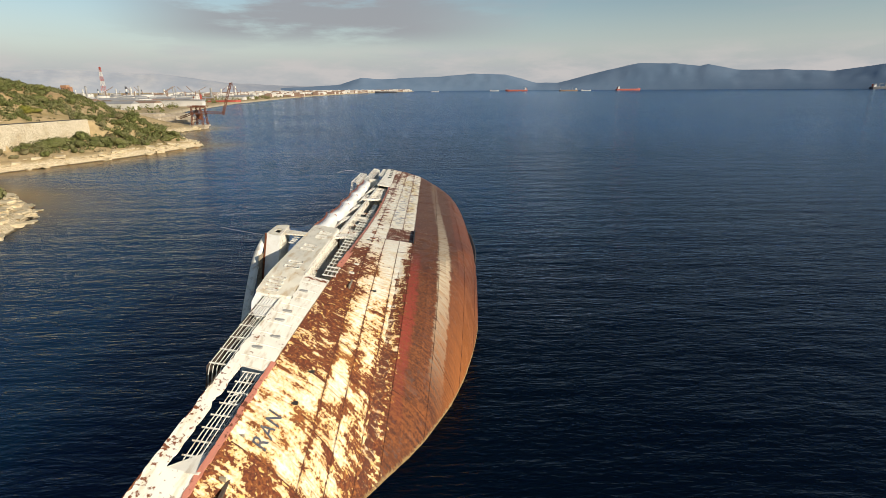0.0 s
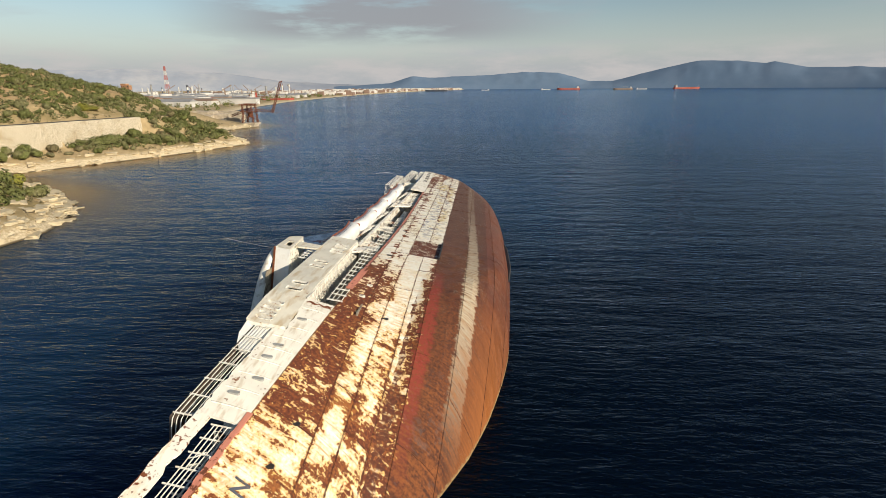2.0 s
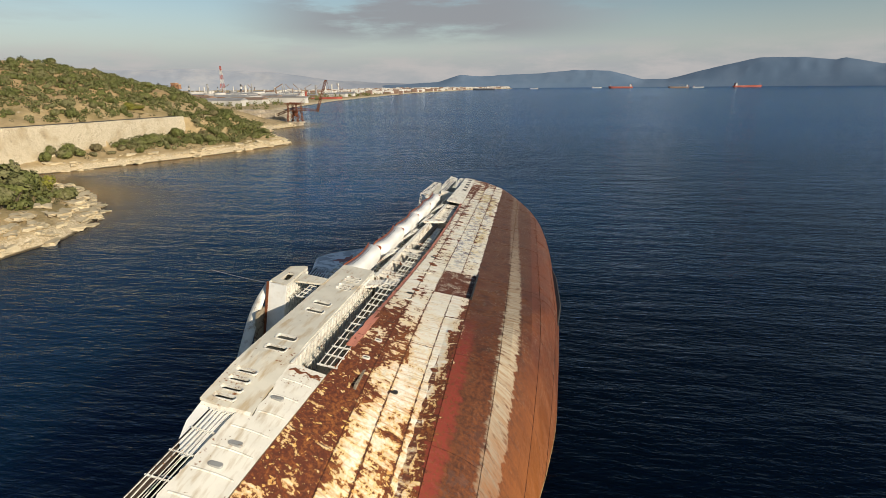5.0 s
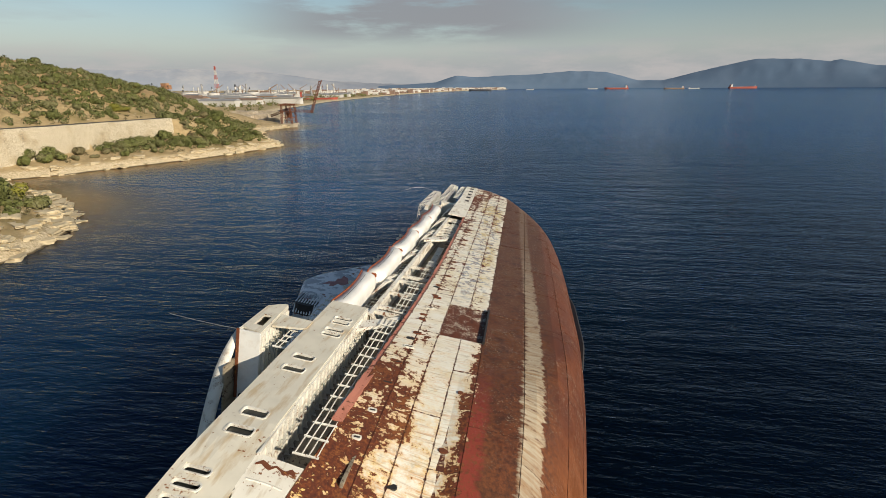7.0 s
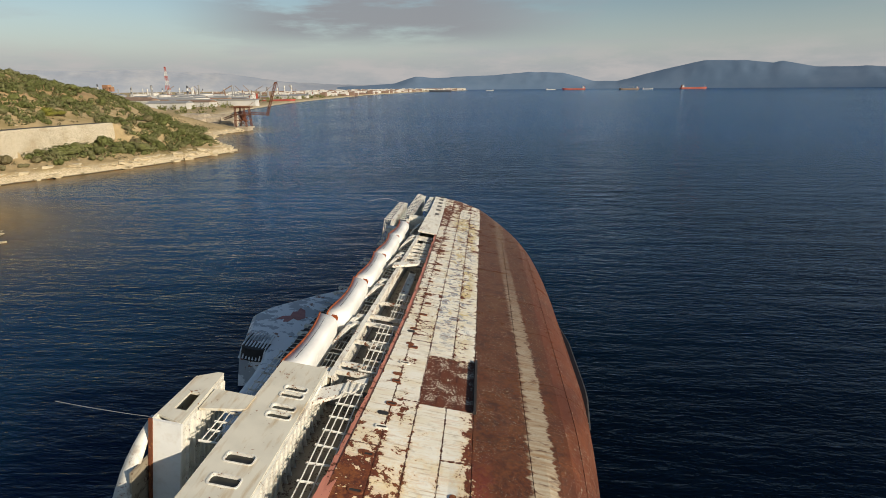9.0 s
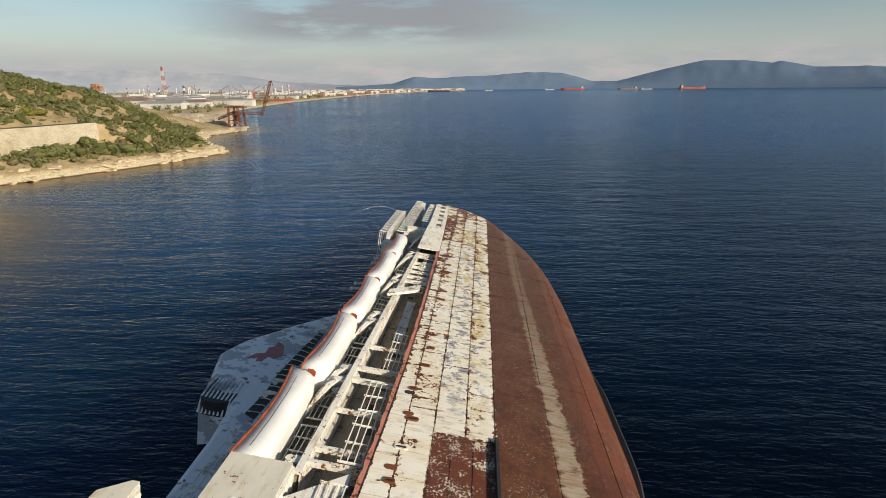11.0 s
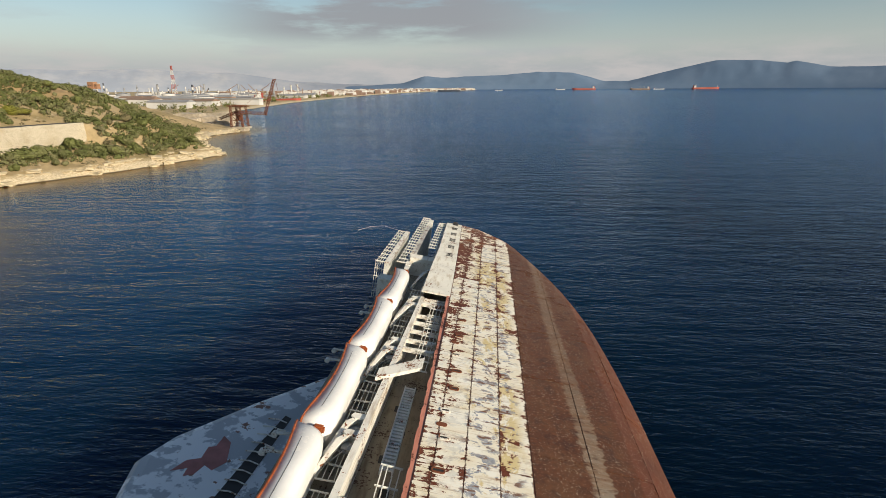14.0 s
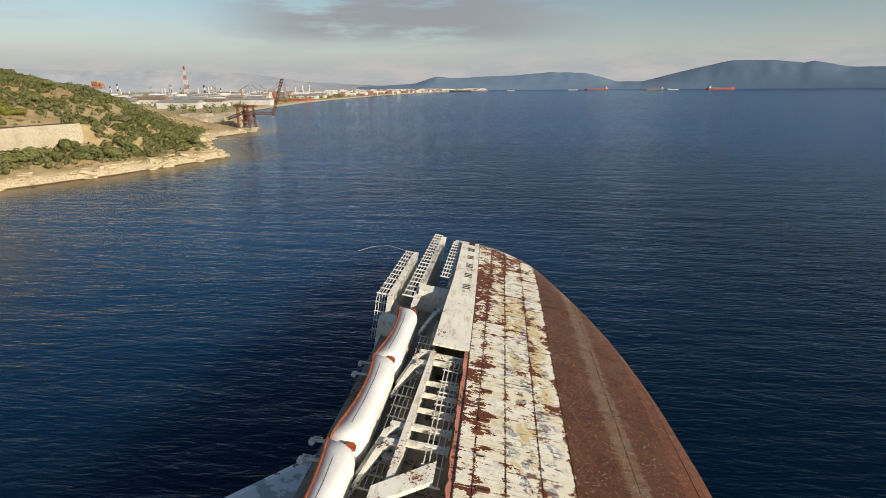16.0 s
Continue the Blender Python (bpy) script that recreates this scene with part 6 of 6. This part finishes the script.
def build_crane():
    h = holder("loading_crane", "rusty derelict lattice loading crane on a ruined pier", "crane", (-156, 384, 3))
    o = Vector((156, -384, -3))

    def add(name, fn, label=""):
        bm = B()
        fn(bm)
        bmesh.ops.translate(bm, verts=bm.verts, vec=o)
        part(name, bm, CRUST, h, label)
    legs = [(x, y) for x in (-161, -153.5) for y in (381, 389)]
    for x, y in legs:
        add("gantry_leg", lambda bm: lattice(bm, (x, y, 2.5), (x + (0.8 if x < -157 else -0.8), y, 15.5), 0.9, 6, 0.12))
    for y in (381, 389):
        add("cross_brace", lambda bm: [tube(bm, [(-161, y, 3), (-154.3, y, 9.5)], 0.16, 4), tube(bm, [(-153.5, y, 3), (-160.2, y, 9.5)], 0.16, 4), tube(bm, [(-160.5, y, 9.6), (-154, y, 9.6)], 0.2, 4)])
        add("gantry_beam", lambda bm: lattice(bm, (-162.5, y, 15.3), (-151.5, y, 15.0), 1.0, 6, 0.12))
    for z in (6.5, 10.5, 15.2):
        add("platform", lambda bm: [tube(bm, [(-161, 381, z), (-161, 389, z)], 0.2, 4), tube(bm, [(-153.5, 381, z), (-153.5, 389, z)], 0.2, 4), bmesh.ops.create_cube(bm, size=1, matrix=Matrix.Translation((-157, 385, z)) @ Matrix.Diagonal((5.5, 7.0, 0.25, 1)))])
    add("boom", lambda bm: lattice(bm, (-160, 386, 11.2), (-140.2, 388, 10.4), 1.5, 12, 0.13))
    add("jib", lambda bm: lattice(bm, (-141.5, 388, 9.6), (-133.6, 388, 30.6), 1.25, 12, 0.13))
    add("jib_head", lambda bm: [tube(bm, [(-134.6, 388, 30.2), (-132.4, 388, 30.9)], 0.3, 5), tube(bm, [(-132.6, 388, 30.8), (-131.9, 388, 25.5), (-132.4, 388, 23.2)], 0.12, 4)])
    add("stay", lambda bm: tube(bm, [(-134.0, 388, 30.2), (-153, 386, 15.6)], 0.09, 4))
    add("hopper", lambda bm: bmesh.ops.create_cone(bm, cap_ends=True, segments=4, radius1=1.0, radius2=2.6, depth=3.6, matrix=Matrix.Translation((-157, 385, 8.2))))
    add("conveyor", lambda bm: lattice(bm, (-158, 386, 12.0), (-178, 400, 6.5), 1.3, 9, 0.12))
    p = holder("ruined_pier", "crumbling concrete pier under the loading crane", "pier", (-158, 384, 0))
    bm = B()
    bmesh.ops.create_cube(bm, size=1, matrix=Matrix.Translation((-4, 1, 2.0)) @ Matrix.Diagonal((20, 10, 1.0, 1)))
    part("pier_deck", bm, CONC, p)
    for x in (-10, -3, 4.2):
        bm = B()
        bmesh.ops.create_cube(bm, size=1, matrix=Matrix.Translation((x, 0, 0.4)) @ Matrix.Diagonal((2.6, 8, 3.2, 1)))
        bmesh.ops.bevel(bm, geom=bm.edges[:], offset=0.25, segments=1, affect="EDGES")
        part("pier_foot", bm, CONC, p)
    # stepped loading terraces behind the crane
    rnd = random.Random(9)
    for x, y, w, d, z, hh in ((-178, 402, 14, 8, 1.5, 5.5), (-190, 408, 16, 9, 2, 7.5), (-204, 410, 18, 10, 3, 8.5), (-172, 396, 6, 6, 1.5, 3.2), (-186, 398, 9, 5, 2, 4.2), (-198, 401, 10, 4, 3, 5.6)):
        t = holder("loading_terrace", "broken pale concrete loading terrace of the quarry", "ruin", (x, y, z - 2), "quarry ruins")
        bm = B()
        bmesh.ops.create_cube(bm, size=1, matrix=Matrix.Translation((0, 0, hh / 2)) @ Matrix.Diagonal((w, d, hh, 1)))
        bmesh.ops.subdivide_edges(bm, edges=bm.edges[:], cuts=3, use_grid_fill=True)
        for v in bm.verts:
            q = noise.fractal(v.co * 0.35 + Vector((x, y, 0)), 1.0, 2.0, 3)
            v.co += Vector((0.7 * q, 0.5 * q, 0.9 * q if v.co.z > 0.8 * hh else 0))
        part("terrace_wall", bm, CONC, t)
        for q in range(2):
            bm = B()
            bmesh.ops.create_cube(bm, size=1, matrix=Matrix.Translation((rnd.uniform(-w / 3, w / 3), -d / 2 - 0.15, hh * 0.45)) @ Matrix.Diagonal((1.6, 0.9, 2.0, 1)))
            part("opening", bm, DARK, t, "dark chute opening")
    for i, (x, y, w, d, hh) in enumerate(((-196, 428, 26, 9, 6), (-181, 412, 16, 7, 4), (-215, 440, 22, 10, 5))):
        b = holder("ruined_building", "roofless pale concrete quarry building", "building", (x, y, 3), "quarry ruins")
        for nm, m in (("wall", Matrix.Translation((0, -d / 2, hh / 2)) @ Matrix.Diagonal((w, 0.6, hh, 1))), ("wall", Matrix.Translation((w / 2, 0, hh / 2)) @ Matrix.Diagonal((0.6, d, hh, 1))), ("wall", Matrix.Translation((-w / 2, 0, hh / 2)) @ Matrix.Diagonal((0.6, d, hh, 1))), ("slab", Matrix.Translation((0, 0, hh * 0.8)) @ Matrix.Diagonal((w * 0.98, d, 0.5, 1)))):
            bm = B()
            bmesh.ops.create_cube(bm, size=1, matrix=m)
            part(nm, bm, CONC, b)


build_crane()


# ---- distant works, town and shipping ----
FWHITE = plain("distant_white", (0.66, 0.64, 0.60), 0.7, 0, 0.12, 0.05, 0)
FGREY = plain("distant_grey", (0.33, 0.33, 0.33), 0.7, 0, 0.15, 0.05, 0)
FREDP = plain("distant_red", (0.42, 0.09, 0.06), 0.6, 0, 0.12, 0.05, 0)
FBROWN = plain("distant_brown", (0.30, 0.20, 0.14), 0.8, 0, 0.15, 0.05, 0)
FDARK = plain("distant_dark", (0.05, 0.055, 0.07), 0.6, 0, 0.1, 0.05, 0)


def cube(bm, x, y, z, sx, sy, sz):
    bmesh.ops.create_cube(bm, size=1, matrix=Matrix.Translation((x, y, z + sz / 2)) @ Matrix.Diagonal((sx, sy, sz, 1)))


def far_ship(x, y, L, hullmat, label, high=0.055, house="aft", turn=0, cranes=0):
    """A cargo ship in the distance: hull with raked bow, deckhouse, funnel, masts."""
    h = holder("cargo_ship", label, "ship", (x, y, 0), "ships at anchor")
    h.rotation_euler = (0, 0, radians(turn))
    bm = B()
    H, Bm = L * high, L * 0.07
    st = [(-0.5, 0.7), (-0.47, 0.95), (-0.3, 1), (0.3, 1), (0.42, 0.75), (0.5, 0.06)]
    rows = []
    for z, k in ((-1.0, 0.97), (H * 0.98, 1.0), (H, 0.99)):
        row = [bm.verts.new((L * s * k + (L * 0.012 if s == 0.5 and z > 0 else 0), Bm * w, z + (H * 0.28 if s > 0.4 and z > 0 else 0))) for s, w in st]
        row += [bm.verts.new((v.co.x, -v.co.y, v.co.z)) for v in row[::-1]]
        rows.append(row + [row[0]])
    grid_faces(bm, rows)
    bm.faces.new(rows[-1][:-1])
    bmesh.ops.recalc_face_normals(bm, faces=bm.faces)
    part("hull", bm, hullmat, h)
    s = -1 if house == "aft" else 1
    bm = B()
    cube(bm, s * L * 0.40, 0, H, L * 0.07, Bm * 1.8, L * 0.05)
    cube(bm, s * L * 0.40, 0, H + L * 0.05, L * 0.05, Bm * 1.5, L * 0.03)
    cube(bm, s * L * 0.385, 0, H + L * 0.08, L * 0.03, Bm * 2.0, L * 0.018)
    part("deckhouse", bm, FWHITE, h)
    bm = B()
    cube(bm, s * L * 0.445, 0, H, L * 0.022, Bm * 0.6, L * 0.085)
    part("funnel", bm, FREDP, h)
    bm = B()
    for q in range(5):
        cube(bm, L * (-0.28 + 0.13 * q), 0, H, L * 0.09, Bm * 1.5, L * 0.012)
    part("hatch_covers", bm, FGREY, h)
    for q in range(cranes):
        bm = B()
        X = L * (-0.22 + 0.18 * q)
        cube(bm, X, 0, H, L * 0.012, L * 0.012, L * 0.10)
        tube(bm, [(X, 0, H + L * 0.09), (X + L * 0.12, 0, H + L * 0.11)], L * 0.004, 4)
        part("deck_crane", bm, FGREY, h)
    bm = B()
    cube(bm, L * 0.43, 0, H * 1.2, L * 0.006, L * 0.006, L * 0.07)
    part("foremast", bm, FWHITE, h)


far_ship(557, 3498, 142, FREDP, "red-hulled tanker at anchor far out", turn=180)
far_ship(1274, 3498, 160, FREDP, "red-hulled tanker with a white deckhouse at anchor", turn=2)
far_ship(840, 3298, 112, FBROWN, "brown cargo ship at anchor far out", turn=178, cranes=2)
far_ship(975, 3398, 62, FWHITE, "small white coaster far out", turn=0)
far_ship(428, 3598, 60, FWHITE, "small white ship near the far shore", turn=0)
far_ship(36, 3298, 46, FWHITE, "small white ship near the far shore", turn=180)
far_ship(2790, 3298, 200, FDARK, "dark-hulled cargo ship far out", turn=0, cranes=3)
far_ship(-500, 1090, 118, FREDP, "red-hulled ship moored at the works", turn=185, cranes=2)
far_ship(-405, 1060, 92, FREDP, "red-hulled ship moored off the works", turn=3, cranes=2)
far_ship(-497, 1511, 26, FWHITE, "small white launch off the works")
far_ship(-480, 1690, 95, FDARK, "dark-hulled ship moored near the town", turn=4, cranes=1)
far_ship(-230, 2960, 120, FDARK, "dark ship by the far town", turn=180, cranes=2)


def striped_mast():
    h = holder("lattice_mast", "tall red and white lattice mast of the works", "mast", (-863, 1485, 0))
    for i in range(7):
        bm = B()
        z0, z1 = 12 * i, 12 * (i + 1)
        w0, w1 = 4.6 * (1 - z0 / 92) + 0.9, 4.6 * (1 - z1 / 92) + 0.9
        cs = ((1, 1), (1, -1), (-1, -1), (-1, 1))
        for k in range(4):
            (a, b), (c, d) = cs[k], cs[(k + 1) % 4]
            tube(bm, [(a * w0, b * w0, z0), (a * w1, b * w1, z1)], 0.5, 4)
            tube(bm, [(a * w0, b * w0, z0), (c * w1, d * w1, z1)], 0.3, 4)
            tube(bm, [(a * w1, b * w1, z1), (c * w1, d * w1, z1)], 0.3, 4)
        part("mast_section", bm, FREDP if i % 2 == 0 else FWHITE, h)


striped_mast()


def chimney(x, y, hgt, r):
    h = holder("chimney", "banded industrial chimney of the works", "chimney", (x, y, 0), "chimneys of the works")
    n = 6
    for i in range(n):
        bm = B()
        z0, z1 = hgt * i / n, hgt * (i + 1) / n
        bmesh.ops.create_cone(bm, cap_ends=True, segments=12, radius1=r * (1 - 0.3 * i / n), radius2=r * (1 - 0.3 * (i + 1) / n), depth=z1 - z0, matrix=Matrix.Translation((0, 0, (z0 + z1) / 2)))
        part("band", bm, (FWHITE, FDARK)[i % 2] if i > 2 else FGREY, h)


for x, y, hgt, r in ((-910, 1485, 36, 3), (-655, 1211, 33, 2.6), (-980, 1500, 30, 2.4), (-840, 1420, 28, 1.6), (-1040, 1450, 40, 2.2), (-1100, 1500, 34, 2.2), (-1210, 1480, 46, 1.4), (-1190, 1520, 40, 1.4), (-720, 1400, 26, 1.6)):
    chimney(x, y, hgt, r)


def build_works():
    rnd = random.Random(31)
    for i in range(26):
        y = rnd.uniform(900, 1700)
        x = -420 - (y - 900) * 0.25 - rnd.uniform(30, 420)
        h = holder("storage_tank", "white cylindrical storage tank of the works", "tank", (x, y, 2), "storage tanks")
        r, t = rnd.uniform(9, 17), rnd.uniform(8, 14)
        bm = B()
        bmesh.ops.create_cone(bm, cap_ends=True, segments=24, radius1=r, radius2=r, depth=t, matrix=Matrix.Translation((0, 0, t / 2)))
        part("shell", bm, FWHITE if rnd.random() < 0.75 else FGREY, h)
        bm = B()
        bmesh.ops.create_cone(bm, cap_ends=True, segments=24, radius1=r * 1.01, radius2=0.3, depth=1.8, matrix=Matrix.Translation((0, 0, t + 0.9)))
        part("roof", bm, FGREY, h)
    for i in range(46):
        y = rnd.uniform(620, 1500)
        x = -335 - (y - 620) * 0.12 - rnd.uniform(15, 330)
        w, d, t = rnd.uniform(18, 60), rnd.uniform(12, 26), rnd.uniform(5, 12)
        h = holder("works_building", "low industrial shed of the shipyard", "building", (x, y, 1.5), "works buildings")
        bm = B()
        cube(bm, 0, 0, 0, w, d, t)
        part("wall", bm, (FWHITE, FBROWN, FGREY, FWHITE)[i % 4], h)
        bm = B()
        a = [bm.verts.new(p) for p in ((-w / 2 - 0.5, -d / 2 - 0.5, t), (w / 2 + 0.5, -d / 2 - 0.5, t), (w / 2 + 0.5, d / 2 + 0.5, t), (-w / 2 - 0.5, d / 2 + 0.5, t), (-w / 2, 0, t + 3), (w / 2, 0, t + 3))]
        for f in ((0, 1, 5, 4), (2, 3, 4, 5), (0, 4, 3), (1, 2, 5), (0, 3, 2, 1)):
            bm.faces.new([a[q] for q in f])
        part("roof", bm, (FBROWN, FGREY, FWHITE, FGREY)[(i * 7) % 4], h)
    # the long white quay shed
    h = holder("quay_shed", "long low white quay shed at the water's edge", "building", (-392, 812, 1.5))
    bm = B(); cube(bm, 0, 0, 0, 128, 14, 9); part("wall", bm, FWHITE, h)
    bm = B(); cube(bm, 0, 0, 9, 130, 16, 1.6); part("roof", bm, FGREY, h)
    for i in range(44):
        x, y = -470 - rnd.uniform(0, 620), rnd.uniform(1150, 1560)
        hgt, r = rnd.uniform(14, 34), rnd.uniform(0.8, 2.2)
        h = holder("process_tower", "slender pale process tower of the works", "tower", (x, y, 1.5), "process towers")
        bm = B()
        bmesh.ops.create_cone(bm, cap_ends=True, segments=10, radius1=r, radius2=r, depth=hgt, matrix=Matrix.Translation((0, 0, hgt / 2)))
        part("shell", bm, (FWHITE, FGREY, FWHITE)[i % 3], h)
        bm = B()
        for q in (0.45, 0.75, 0.98):
            bmesh.ops.create_cone(bm, cap_ends=True, segments=10, radius1=r * 1.7, radius2=r * 1.7, depth=0.5, matrix=Matrix.Translation((0, 0, hgt * q)))
        part("platforms", bm, FGREY, h)
    # dock cranes
    for i in range(9):
        x, y = -395 - rnd.uniform(0, 260), rnd.uniform(950, 1350)
        h = holder("dock_crane", "slender dock crane of the shipyard", "crane", (x, y, 1), "dock cranes")
        bm = B(); tube(bm, [(0, 0, 0), (0, 0, 22)], 0.9, 4); part("tower", bm, FBROWN, h)
        bm = B(); tube(bm, [(-5, 0, 20), (rnd.choice((-1, 1)) * 16, 0, 31)], 0.6, 4); part("jib", bm, FBROWN, h)
    # the town along the far shore
    v, f = [], []
    for i in range(1500):
        y = rnd.uniform(1600, 3900)
        edge = float(np.interp(y, CY[30:36], CX[30:36]))
        x = edge - 12 - abs(rnd.gauss(0, 1)) * 260
        w, d, t = rnd.uniform(8, 26), rnd.uniform(8, 20), rnd.uniform(4, 15)
        q = len(v)
        v += [(x + sx * w / 2, y + sy * d / 2, z) for z in (0, t) for sx, sy in ((-1, -1), (1, -1), (1, 1), (-1, 1))]
        f += [(q + a, q + b, q + c, q + e) for a, b, c, e in ((0, 1, 5, 4), (1, 2, 6, 5), (2, 3, 7, 6), (3, 0, 4, 7), (4, 5, 6, 7))]
    ob = numpy_mesh("town", np.array(v), np.array(f), FWHITE, False)
    k = Mat("town_walls", 0.8)
    g = k.node("ShaderNodeNewGeometry").outputs["Random Per Island"]
    ob.data.materials[0] = k.done(k.mix(k.ramp(g, 0.55, 0.6), k.mix(g, (0.7, 0.67, 0.62), (0.45, 0.42, 0.38)), (0.24, 0.16, 0.12)))
    tagged(ob, "distant white town along the far shore", "town", kind="stuff")
    # trees among the houses
    v, f = [], []
    for i in range(900):
        y = rnd.uniform(480, 3600)
        edge = float(np.interp(y, CY[26:36], CX[26:36]))
        x = edge - 15 - abs(rnd.gauss(0, 1)) * 220
        r = rnd.uniform(2, 5)
        for _ in range(40):
            c = Vector((x + rnd.gauss(0, r * 0.5), y + rnd.gauss(0, r * 0.5), 2 + abs(rnd.gauss(r * 0.7, r * 0.5))))
            nrm = Vector((rnd.gauss(0, 1), rnd.gauss(0, 1), rnd.gauss(0.4, 1))).normalized()
            a = nrm.orthogonal().normalized() * r * 0.24
            b = nrm.cross(a)
            q = len(v)
            v += [tuple(c + a), tuple(c + b), tuple(c - a), tuple(c - b)]
            f.append((q, q + 1, q + 2, q + 3))
    tagged(numpy_mesh("far_trees", np.array(v), np.array(f), LEAF, False), "dark trees among the distant buildings", "trees", kind="stuff")


build_works()


build_plates()
